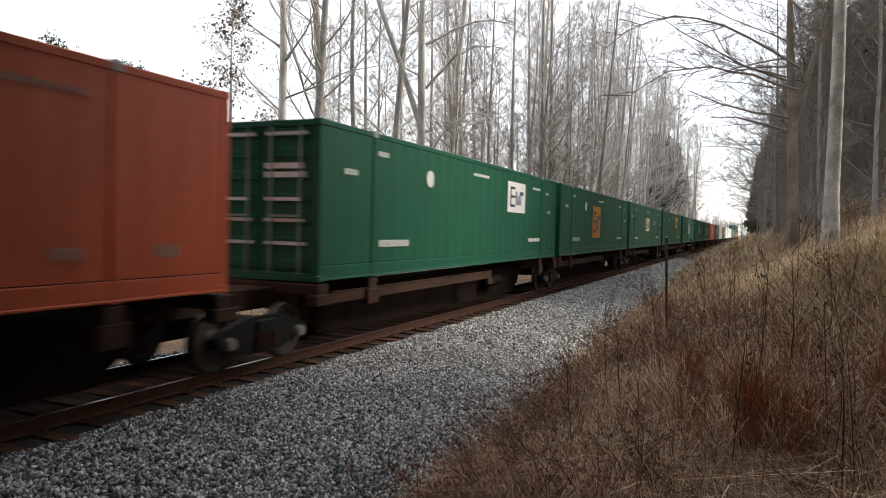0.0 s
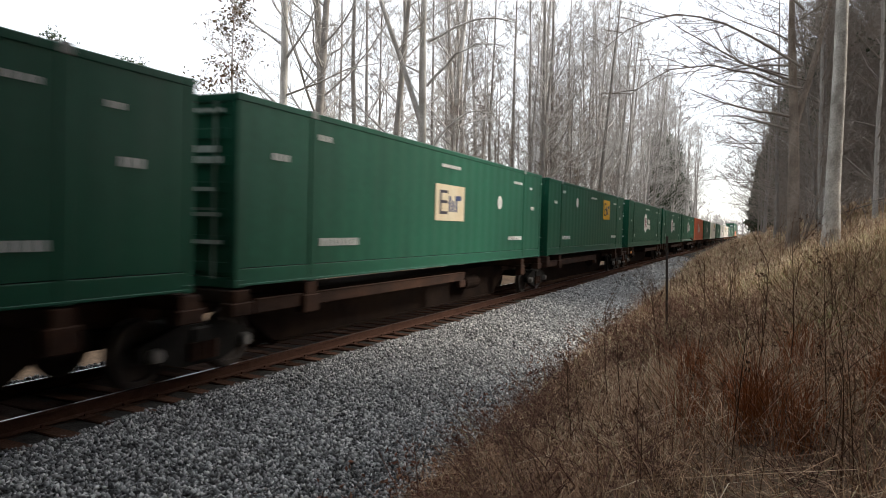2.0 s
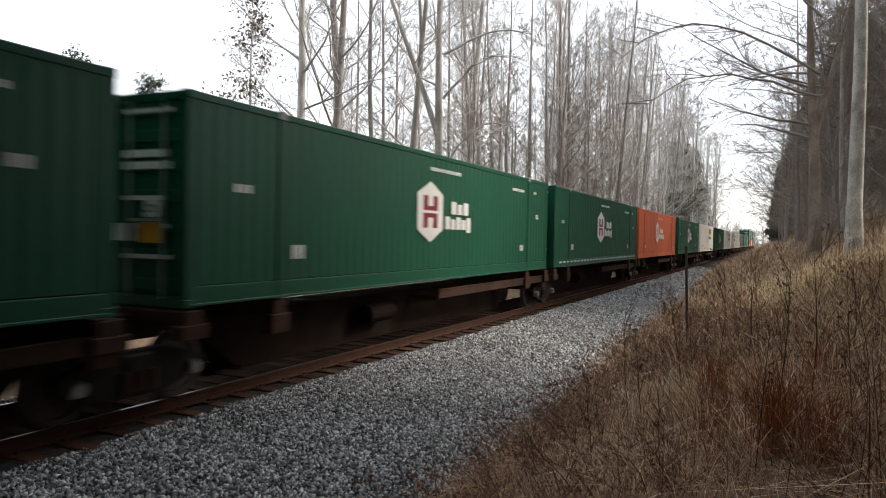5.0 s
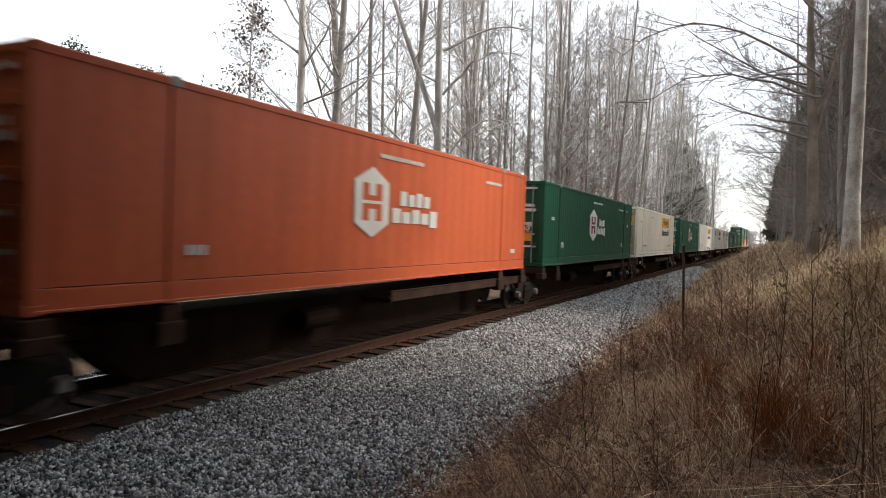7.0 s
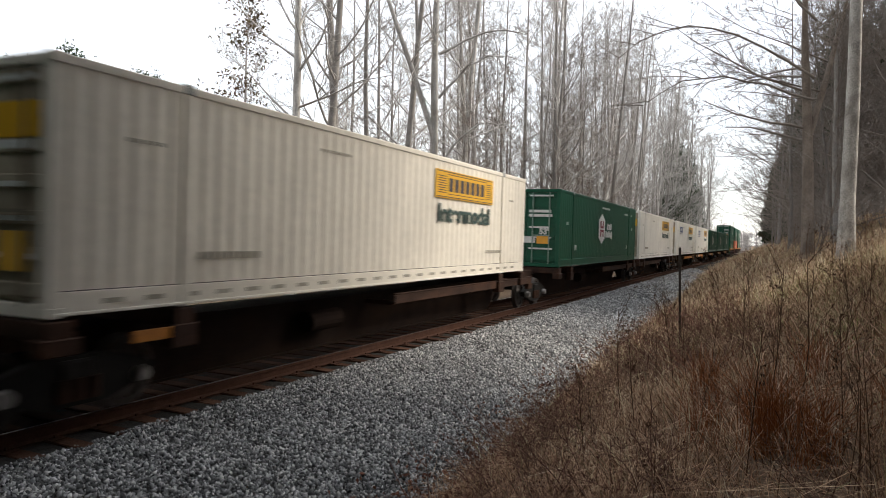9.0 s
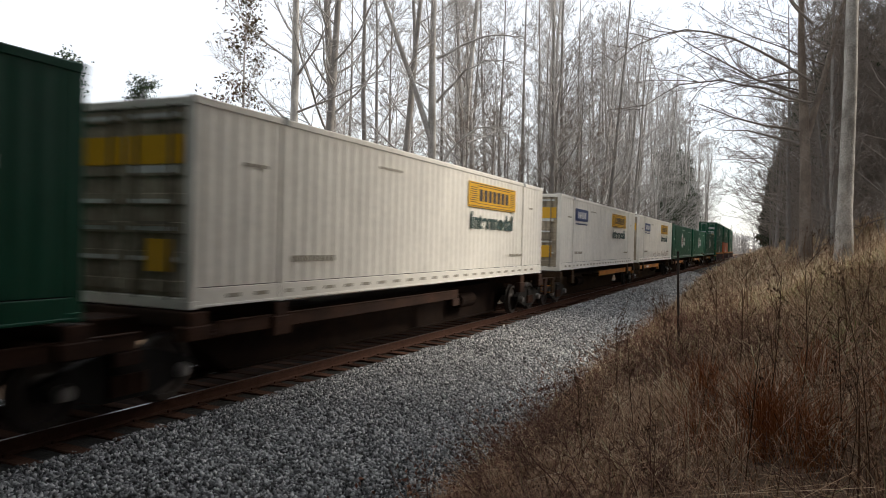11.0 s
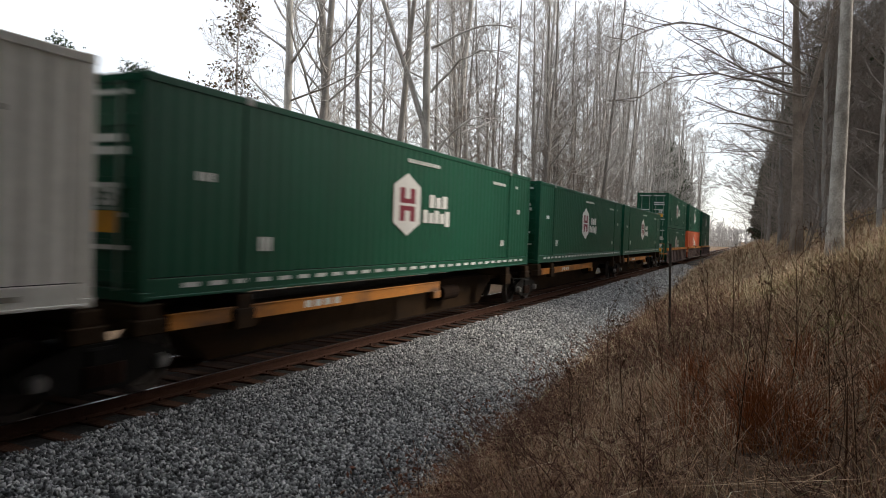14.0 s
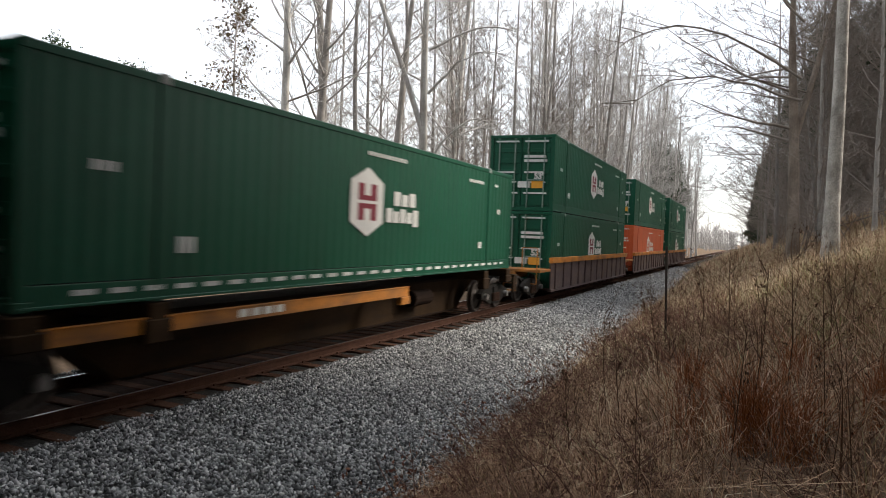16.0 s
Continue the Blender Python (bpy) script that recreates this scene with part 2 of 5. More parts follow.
def lumps(x, y):
    return (0.10 * np.sin(x * 0.9 + 1.3 * np.sin(y * 0.31)) * np.cos(y * 0.53 + 0.4 * x)
            + 0.05 * np.sin(2.3 * x + 1.1 * y) + 0.05 * np.cos(1.7 * y - 1.9 * x))


def ground_height(x, y):
    """The height of the soil: a low shelf left of the track, a cut bank on the right."""
    x, y = np.asarray(x, float), np.asarray(y, float)
    u = x - ballast_edge(y)
    bank = np.where(u < 13.5, 0.42 * u, 5.67 + 0.12 * (u - 13.5))
    bank = np.where(u > 40, 5.67 + 0.12 * 26.5, bank)
    right = -0.52 + np.maximum(bank, -0.12) + lumps(x, y) * np.clip(u / 2, 0, 1)
    v = -x - 4.0
    left = -1.0 + 0.03 * np.clip(v, 0, 60) + lumps(x, y) * np.clip(v / 2, 0, 1)
    under = np.full(x.shape, -1.05)
    return np.where(x < -4.0, left, np.where(u > 0, right, np.where(u > -0.6, -0.64, under)))


def ballast_height(x, y):
    x = np.asarray(x, float)
    e = ballast_edge(y)
    right = -0.20 - 0.36 * np.clip((x - 1.7) / (e - 1.7), 0, 1.4)
    left = -0.20 - 0.85 * np.clip((-x - 1.7) / 2.4, 0, 1.2)
    return np.where(x > 0, right, left) + 0.02 * np.sin(3 * x + 1.7 * y) * np.cos(2.1 * y - x)


def sheet(name, xs, ys, height, mat):
    gx, gy = np.meshgrid(xs, ys)
    v = np.stack([gx, gy, height(gx, gy)], -1).reshape(-1, 3)
    w, h = len(xs), len(ys)
    i = (np.arange(h - 1)[:, None] * w + np.arange(w - 1)[None]).ravel()
    return raw_mesh(name, v, np.stack([i, i + 1, i + w + 1, i + w], -1), mat, True)


gx = np.concatenate([[-900, -400, -200, -120], np.arange(-80, -10, 5), np.arange(-10, 24, 0.5), np.arange(24, 80, 6), [120, 200, 400, 900]])
gy = np.concatenate([[-400, -150, -60], np.arange(-20, 60, 0.6), np.arange(60, 200, 3), np.arange(200, 500, 15), [600, 900, 1500, 3000]])
ground = tagged(sheet("ground", gx, gy, ground_height, M_EARTH), "brown soil and leaf litter rising to a bank", "ground", kind="structure")
bx = np.concatenate([np.arange(-4.4, 1.6, 0.5), np.linspace(1.6, 5.8, 22)])
by = np.concatenate([np.arange(-20, 60, 0.5), np.arange(60, 460, 5)])


def ballast_sheet_height(x, y):
    x = np.asarray(x, float)
    z = ballast_height(x, y)
    return np.where(x > ballast_edge(y) + 0.25, ground_height(x, y) - 0.15, z)


ballast = tagged(sheet("ballast_bed", bx, by, ballast_sheet_height, M_BALLAST), "grey crushed stone railway ballast bed", "ballast", kind="structure")


def stones(name, x0, x1, y0, y1, count, size, seed):
    """Loose angular stones scattered over the ballast."""
    r = np.random.default_rng(seed)
    base = np.array([(1, 0, 0), (-1, 0, 0), (0, 1, 0), (0, -1, 0), (0, 0, 1), (0, 0, -1)], float)
    tri = np.array([(0, 2, 4), (2, 1, 4), (1, 3, 4), (3, 0, 4), (2, 0, 5), (1, 2, 5), (3, 1, 5), (0, 3, 5)])
    x = r.uniform(x0, x1, count)
    y = r.uniform(y0, y1, count)
    keep = x < ballast_edge(y) + r.normal(0.05, 0.14, count)
    x, y = x[keep], y[keep]
    k = len(x)
    s = size * r.uniform(0.45, 1.0, (k, 1, 1)) * r.uniform(0.6, 1.15, (k, 6, 1))
    v = base[None] * s
    v = v + r.normal(0, 0.22, (k, 6, 3)) * s
    a, b = r.uniform(0, 6.28, k), r.uniform(0, 6.28, k)
    ca, sa, cb, sb = np.cos(a)[:, None], np.sin(a)[:, None], np.cos(b)[:, None], np.sin(b)[:, None]
    vx, vy, vz = v[..., 0], v[..., 1], v[..., 2]
    vy, vz = vy * cb - vz * sb, vy * sb + vz * cb
    vx, vy = vx * ca - vy * sa, vx * sa + vy * ca
    z = ballast_height(x, y) + size * r.uniform(-0.1, 0.45, k)
    p = np.stack([vx + x[:, None], vy + y[:, None], vz + z[:, None]], -1).reshape(-1, 3)
    f = (np.arange(k)[:, None, None] * 6 + tri[None]).reshape(-1, 3)
    return tagged(raw_mesh(name, p, f, M_STONE), "loose grey angular crushed ballast stones", "ballast", kind="stuff")


stones("ballast_stones", 1.25, 5.8, 3.5, 15, 66000, 0.038, 1)
stones("ballast_stones", 1.25, 5.8, 15, 34, 52000, 0.044, 2)
stones("ballast_stones", 1.25, 5.3, 34, 75, 24000, 0.065, 3)
stones("ballast_stones", -3.6, -1.3, 4, 22, 5000, 0.05, 5)

# dark oily fines between and beside the rails
fx = np.array([-1.75, -1.3, -0.8, -0.3, 0.3, 0.8, 1.2, 1.42])


def fines_height(x, y):
    return ballast_height(x, y) + np.where(np.abs(x) > 0.9, -0.045, 0.004 + 0.006 * np.sin(2.7 * y + 3 * x))


tagged(sheet("track_bed", fx, by, fines_height, M_FINES), "dark rust-brown oily fines between the ties", "track bed", kind="structure")

# ---------------------------------------------------------------- track
track = tagged(new("railway_track"), "rusty steel rails on dark wooden ties", "railway track", kind="structure")
RAIL_OUT = [(-0.07, -0.172), (0.07, -0.172), (0.07, -0.16), (0.012, -0.14), (0.012, -0.045), (0.036, -0.035), (0.036, -0.006), (0.028, -0.002),
            (-0.028, -0.002), (-0.036, -0.006), (-0.036, -0.035), (-0.012, -0.045), (-0.012, -0.14), (-0.07, -0.16)]
for side in (-0.755, 0.755):
    rail = part("rail", prism([(x + side, z) for x, z in RAIL_OUT], 1, -40, 460), M_RAIL, track, "brown rusty steel rail")
    part("rail_head", boxes((side - 0.014, side + 0.014, -40, 460, -0.0018, 0.0)), M_RAILTOP, rail, "polished bright rail head")
tie_bm = boxes((-1.30, 1.30, -0.115, 0.115, -0.36, -0.178), bevel=0.012)
tie_mesh = bpy.data.meshes.new("tie")
tie_bm.to_mesh(tie_mesh)
tie_bm.free()
tie_mesh.materials.append(M_TIE)
plate_bm = boxes((-0.18, 0.18, -0.10, 0.10, -0.179, -0.168), (-0.105, -0.08, -0.03, 0.0, -0.17, -0.135), (0.08, 0.105, 0.0, 0.03, -0.17, -0.135), bevel=0.004)
plate_mesh = bpy.data.meshes.new("tie_plate")
plate_bm.to_mesh(plate_mesh)
plate_bm.free()
plate_mesh.materials.append(M_RAIL)
tie_rng = random.Random(3)
for i in range(250):
    tie = new("tie", tie_mesh)
    tie.parent = track
    tie.matrix_basis = pose(tie_rng.uniform(-0.07, 0.09), -2 + i * 0.58 + tie_rng.uniform(-0.03, 0.03), tie_rng.uniform(-0.012, 0.012), 0, 0, tie_rng.uniform(-1.2, 1.2))
    if -1 < i * 0.58 < 45:
        plate = new("tie_plate", plate_mesh)
        plate.parent = track
        plate.matrix_basis = pose(0.755, -2 + i * 0.58, 0.002)


# ---------------------------------------------------------------- containers
LENGTH, HALF, TALL, DECK = 16.15, 1.295, 2.90, 1.28
SPEED = 18.0
CARRIED = []          # every thing of the train, with its place along the track at the start


def ribbed_panel(y0, y1, z0, z1, x, pitch, depth, thick=0.03):
    """An upright pressed sheet whose ribs stand out by depth."""
    n = max(1, round((y1 - y0) / pitch))
    step = (y1 - y0) / n
    line = []
    for i in range(n):
        a = y0 + i * step
        line += [(a, 0.0), (a + step * 0.3, 0.0), (a + step * 0.48, depth), (a + step * 0.82, depth)]
    line.append((y1, 0.0))
    s = 1 if x > 0 else -1
    bm = bmesh.new()
    rows = [[bm.verts.new((x + s * (d - back), y, z)) for y, d in line] for z, back in ((z0, 0), (z1, 0), (z1, thick + depth), (z0, thick + depth))]
    for a, b in zip(rows, rows[1:] + rows[:1]):
        for i in range(len(line) - 1):
            bm.faces.new((a[i], a[i + 1], b[i + 1], b[i]))
    for i in (0, len(line) - 1):
        bm.faces.new([r[i] for r in rows])
    bmesh.ops.recalc_face_normals(bm, faces=bm.faces[:])
    return bm


def plate_x(y0, y1, z0, z1, x=HALF, thick=0.006):
    return boxes((x, x + thick, y0, y1, z0, z1))


def shape_x(outline, x, thick=0.006):
    """A flat cut-out of (y, z) points on the side of a container."""
    return prism(outline, 0, x, x + thick)


def bars_x(rows, x, thick=0.005):
    return boxes(*[(x, x + thick, a, b, c, d) for a, b, c, d in rows])


def container(color, label, pitch, depth, trim=None, rods=None, vents=False, doors=None):
    """A 53-foot container standing on its bottom rails, front end at y = 0."""
    body = color
    trim = trim or color
    doors = doors or color
    c = tagged(new("shipping_container"), label, "shipping container", "containers of the train")
    for s in (1, -1):
        part("side_panel", ribbed_panel(0.12, LENGTH - 0.12, 0.30, TALL - 0.11, s * (HALF - 0.012 - depth), pitch, depth), body, c)
        part("top_rail", boxes((s * (HALF - 0.07), s * HALF, 0.05, LENGTH - 0.05, TALL - 0.115, TALL - 0.006), bevel=0.012), trim, c)
        part("bottom_rail", boxes((s * (HALF - 0.08), s * (HALF - 0.002), 0.05, LENGTH - 0.05, 0.02, 0.285),
                                  (s * (HALF - 0.08), s * (HALF + 0.012), 0.05, LENGTH - 0.05, 0.02, 0.06), bevel=0.008), trim, c)
        for y in (0.0, LENGTH - 0.16):
            part("corner_post", boxes((s * (HALF - 0.15), s * HALF, y, y + 0.16, 0.11, TALL - 0.11), bevel=0.012), trim, c)
            for z in (0, TALL - 0.118):
                part("corner_casting", boxes((s * (HALF - 0.165), s * (HALF + 0.008), y - 0.004, y + 0.168, z, z + 0.118), bevel=0.01), trim, c)
        for y in (1.98, LENGTH - 1.98):
            post = part("support_post", boxes((s * (HALF - 0.06), s * (HALF + 0.006), y - 0.09, y + 0.09, 0.0, TALL - 0.1), bevel=0.01), trim, c)
            part("lifting_casting", boxes((s * (HALF - 0.17), s * (HALF + 0.012), y - 0.085, y + 0.085, TALL - 0.118, TALL + 0.022), bevel=0.01),
                 M_CASTING, post, "worn grey lifting casting")
    bm = boxes((-HALF + 0.07, HALF - 0.07, 0.1, LENGTH - 0.1, TALL - 0.06, TALL - 0.03),
               *[(-HALF + 0.07, HALF - 0.07, 0.5 + i * 0.6, 0.62 + i * 0.6, TALL - 0.035, TALL - 0.018) for i in range(26)])
    part("roof", bm, body, c)
    part("floor", boxes((-HALF + 0.06, HALF - 0.06, 0.1, LENGTH - 0.1, 0.14, 0.28),
                        *[(-HALF + 0.06, HALF - 0.06, 0.4 + i * 0.85, 0.5 + i * 0.85, 0.02, 0.14) for i in range(18)]), M_STEEL, c)
    # the end with the doors
    for s in (1, -1):
        a, b = (0.012, HALF - 0.15) if s > 0 else (-HALF + 0.15, -0.012)
        door = part("door", boxes((a, b, 0.045, 0.10, 0.16, TALL - 0.13), bevel=0.008), doors, c)
        for z in (0.22, 0.62, 1.02, 1.42, 1.82, 2.22, 2.58):
            part("door_rib", boxes((a + 0.05, b - 0.05, 0.012, 0.044, z, z + 0.16), bevel=0.01), doors, door)
        for k in (0.22, 0.78):
            x = a + (b - a) * k
            bmr = bmesh.new()
            bmesh.ops.create_cone(bmr, cap_ends=True, segments=8, radius1=0.022, radius2=0.022, depth=TALL - 0.25,
                                  matrix=Matrix.Translation((x, -0.022, TALL / 2)))
            part("lock_rod", bmr, rods or trim, door, "pale lock rod")
            part("rod_handle", boxes((x, x + 0.34 * (1 if k < 0.5 else -1), -0.05, -0.028, 1.15, 1.19)), rods or trim, door)
        for i, z in enumerate((0.645, 1.06, 1.44, 2.62)):
            part("door_marking", boxes((a + 0.10, b - 0.12 - 0.06 * (i % 3), 0.007, 0.0115, z, z + 0.06)), M_WHITE_MARK, door, "white stencilled marking bar")
    part("door_header", boxes((-HALF + 0.15, HALF - 0.15, 0.0, 0.12, TALL - 0.125, TALL - 0.01), bevel=0.008), trim, c)
    part("door_sill", boxes((-HALF + 0.15, HALF - 0.15, 0.0, 0.12, 0.0, 0.15), bevel=0.008), trim, c)
    part("number_marking", boxes((0.10, 0.95, 0.004, 0.012, 2.02, 2.12), (0.10, 1.0, 0.004, 0.012, 1.86, 1.96)), M_WHITE_MARK, c, "white marking bars on the doors")
    part("end_panel", boxes((-HALF + 0.15, HALF - 0.15, LENGTH - 0.10, LENGTH - 0.04, 0.02, TALL - 0.02),
                            *[(x, x + 0.12, LENGTH - 0.05, LENGTH - 0.01, 0.2, TALL - 0.2) for x in np.linspace(-1.0, 0.9, 8)]), body, c)
    if vents:
        part("rail_slot", boxes(*[(HALF + 0.0, HALF + 0.006, 0.7 + i * 0.52, 1.0 + i * 0.52, 0.15, 0.215) for i in range(29)]), M_WHITE_MARK, c,
             "pale forklift slots along the bottom rail")["kind"] = "stuff"
    return c


def small_markings(c, mat=None, rows=None, x=HALF + 0.001):
    rows = rows or [(0.83, 1.3, 1.98, 2.09), (2.1, 2.55, 2.44, 2.54), (2.2, 3.55, 0.60, 0.74), (7.4, 8.6, 2.45, 2.53), (12.6, 14.0, 0.62, 0.74),
                    (13.0, 13.9, 2.40, 2.48), (14.9, 15.3, 1.62, 1.74), (14.7, 15.0, 2.3, 2.38)]
    for r in rows:
        n = max(2, round((r[1] - r[0]) / 0.13))
        step = (r[1] - r[0]) / n
        part("marking", bars_x([(r[0] + i * step, r[0] + (i + 0.72) * step, r[2], r[3]) for i in range(n)], x), mat or M_WHITE_MARK, c, "small white marking bars")


def square_logo(c, y0, y1, z0, z1, mat, label):
    x = HALF + 0.002
    logo = part("logo", plate_x(y0, y1, z0, z1, x), mat, c, label)
    w, h = y1 - y0, z1 - z0
    part("logo_mark", bars_x([(y0 + w * 0.13, y0 + w * 0.40, z0 + h * k, z0 + h * (k + 0.08)) for k in (0.18, 0.48, 0.76)]
                             + [(y0 + w * 0.13, y0 + w * 0.19, z0 + h * 0.18, z0 + h * 0.84)], x + 0.006, 0.003), M_LOGO_DARK, logo, "dark bars of the logo")
    part("logo_mark", bars_x([(y0 + w * k, y0 + w * (k + 0.07), z0 + h * 0.25, z0 + h * t) for k, t in ((0.44, 0.70), (0.55, 0.58), (0.66, 0.70))]
                                + [(y0 + w * 0.70, y0 + w * 0.88, z0 + h * 0.58, z0 + h * 0.72)], x + 0.006, 0.003), M_LOGO_NAVY, logo, "blue-grey strokes of the logo")


def hex_logo(c, ring, wide=1.65, at=7.22):
    """A tall white hexagon with an upright double bar, and two rows of white blocks beside it."""
    x, y, z = HALF + 0.002, at, 1.575
    logo = part("logo", shape_x([(y - 0.64, z - 0.40), (y, z - 0.68), (y + 0.64, z - 0.40), (y + 0.64, z + 0.40), (y, z + 0.68), (y - 0.64, z + 0.40)], x),
                M_LOGO_WHITE, c, "tall white hexagon logo")
    part("logo_mark", bars_x([(y - 0.36, y - 0.13, z - 0.36, z - 0.03), (y + 0.13, y + 0.36, z - 0.36, z - 0.03), (y - 0.36, y - 0.13, z + 0.03, z + 0.36),
                              (y + 0.13, y + 0.36, z + 0.03, z + 0.36), (y - 0.13, y + 0.13, z - 0.13, z - 0.03), (y - 0.13, y + 0.13, z + 0.03, z + 0.13)], x + 0.006, 0.003), ring, logo, "coloured double bar")
    n = 5
    step = (wide - 0.1) / n
    up = [(at + 1.13 + i * 0.36, at + 1.41 + i * 0.36, 1.56, 1.86 - 0.05 * (i % 2)) for i in range(3 if wide < 1.9 else 4)]
    low = [(at + 0.8 + i * step, at + 0.8 + (i + 0.82) * step, 1.20 - 0.07 * (i == n - 1), 1.50 - 0.06 * (i % 2)) for i in range(n)]
    part("logo_mark", bars_x(up + low, x, 0.005), M_LOGO_WHITE, c, "white block lettering shapes")


def letters(text, size, mat, parent, y, z, x, label, width=None):
    """Raised lettering on a container's side, reading towards +y."""
    cu = bpy.data.curves.new("lettering", "FONT")
    cu.body, cu.size, cu.extrude, cu.offset = text, size, 0.003, 0.016
    tmp = new("lettering_curve", cu)
    me = bpy.data.meshes.new_from_object(tmp.evaluated_get(bpy.context.evaluated_depsgraph_get()))
    bpy.data.objects.remove(tmp)
    xs = [v.co.x for v in me.vertices]
    k = width / (max(xs) - min(xs)) if width else 1.0
    me.transform(Matrix.Translation((x, y, z)) @ Matrix(((0, 0, 1, 0), (1, 0, 0, 0), (0, 1, 0, 0), (0, 0, 0, 1))) @ Matrix.Diagonal((k, 1, 1, 1)))
    me.materials.clear()
    me.materials.append(mat)
    ob = new("lettering", me)
    ob.parent = parent
    return tagged(ob, label)


def end_letters(text, size, mat, parent, x, z, label):
    """Lettering on the doors."""
    ob = letters(text, size, mat, parent, 0, 0, 0, label)
    ob.data.transform(Matrix(((0, 1, 0, x), (-1, 0, 0, -0.002), (0, 0, 1, z), (0, 0, 0, 1))))
    return ob


def banner(c, rust=False, navy=False):
    x = HALF + 0.012
    logo = part("banner", plate_x(9.55, 13.25, 1.93, 2.59, x), M_LOGO_YELLOW, c, "yellow banner with dark pinstripes")
    part("pinstripe", bars_x([(9.63, 13.17, 2.545, 2.565), (9.63, 13.17, 1.955, 1.975)] +
                              [(9.68, 10.15, 2.05 + i * 0.055, 2.07 + i * 0.055) for i in range(8)] +
                              [(12.75, 13.12, 2.05 + i * 0.055, 2.07 + i * 0.055) for i in range(8)] +
                              [(10.2, 12.7, 2.49, 2.508), (10.2, 12.7, 2.03, 2.045)], x + 0.006, 0.003), M_LOGO_DARK, logo, "dark pinstripes")
    part("logo_mark", bars_x([(10.3 + i * 0.34, 10.3 + i * 0.34 + 0.24, 2.10, 2.42) for i in range(7)], x + 0.006, 0.003), M_LOGO_DARK, logo, "dark block shapes")
    letters("Intermodal", 0.60, M_LETTER_GREEN, c, 9.72, 1.38, x + 0.003, "dark grey-green lettering", 3.3)
    part("rail_slot", boxes(*[(HALF - 0.001, HALF + 0.003, 0.7 + i * 0.62, 0.98 + i * 0.62, 0.13, 0.19) for i in range(24)]), M_SLOT, c,
         "shadowed forklift slots along the bottom rail")["kind"] = "stuff"
    small_markings(c, M_SLOT, [(2.2, 3.5, 0.62, 0.72), (12.9, 14.2, 0.60, 0.68), (14.7, 15.1, 2.1, 2.16), (1.0, 1.6, 2.05, 2.10), (5.0, 6.0, 2.42, 2.47)], HALF - 0.008)
    if navy:
        plate = part("navy_panel", plate_x(2.15, 4.3, 1.97, 2.46, x), M_LOGO_NAVY, c, "navy blue panel")
        part("panel_blocks", bars_x([(2.55 + i * 0.29, 2.55 + i * 0.29 + 0.2, 2.08, 2.34) for i in range(5)], x + 0.006, 0.003), M_LOGO_WHITE, plate, "white block shapes")
        part("panel_caption", bars_x([(2.2 + i * 0.17, 2.33 + i * 0.17, 1.82, 1.88) for i in range(12)], x, 0.003), M_LOGO_NAVY, c, "small navy caption bars")
    if rust:
        r = random.Random(8)
        for i in range(26):
            y = 6.3 + i * 0.29 + r.uniform(-0.03, 0.03)
            if i in (5, 6, 11, 12):
                continue
            w, top = r.uniform(0.03, 0.08), r.uniform(0.2, 0.42)
            part("rust_streak", shape_x([(y, 0.31), (y + w * 0.6, 0.31), (y + w, 0.31 + top * 0.7), (y + w * 0.7, 0.31 + top), (y + w * 0.2, 0.31 + top * 0.85)], HALF - 0.009, 0.0015), M_RUST, c, "brown rust streak")
    for x0, x1, z0, z1 in ((0.04, 1.1, 1.98, 2.38), (-1.1, -0.04, 1.98, 2.38), (0.45, 0.95, 0.5, 0.95)):
        part("placard", boxes((x0, x1, 0.0, 0.012, z0, z1)), M_LOGO_YELLOW, c, "yellow door panel")


def paint(name, color, dirt_amount=0.35, fade=0.12, rough=0.42):
    return material(name, color, rough, var=fade, scale=0.7, bump=0.05, bump_scale=6, dirt=(color[0] * 0.55 + 0.012, color[1] * 0.55 + 0.012, color[2] * 0.55 + 0.010),
                    dirt_amount=dirt_amount, dirt_scale=(1.2, 1.6, 0.35), specular=0.28)


M_GREEN = paint("green_container_paint", (0.006, 0.088, 0.050))
M_GREEN_DEEP = paint("deep_green_container_paint", (0.005, 0.078, 0.043))
M_GREEN_FADED = paint("faded_green_container_paint", (0.018, 0.112, 0.070), 0.45, 0.2)
M_ORANGE = paint("orange_container_paint", (0.60, 0.125, 0.050))
M_RED = paint("red_orange_container_paint", (0.54, 0.105, 0.045))
M_CREAM = paint("cream_container_paint", (0.82, 0.77, 0.675), 0.22)
M_WHITE = paint("white_container_paint", (0.86, 0.83, 0.76), 0.22)
M_DOOR_GRIME = material("grime_streaked_door_paint", (0.40, 0.35, 0.27), 0.75, var=0.3, scale=1.5, bump=0.1, dirt=(0.09, 0.07, 0.05),
                        dirt_amount=0.85, dirt_scale=(5, 1, 0.7), specular=0.15)
M_DOOR_ROD = material("grimy_door_rod", (0.20, 0.17, 0.13), 0.7, 0.1, var=0.3, scale=6)
M_SLOT = material("slot_shadow_grime", (0.36, 0.33, 0.27), 0.8, var=0.3, scale=5)
M_CASTING = material("worn_casting_steel", (0.30, 0.31, 0.30), 0.6, 0.1, var=0.3, scale=9)
M_ROD = material("galvanised_rod", (0.22, 0.30, 0.26), 0.5, 0.3, var=0.2, scale=9)


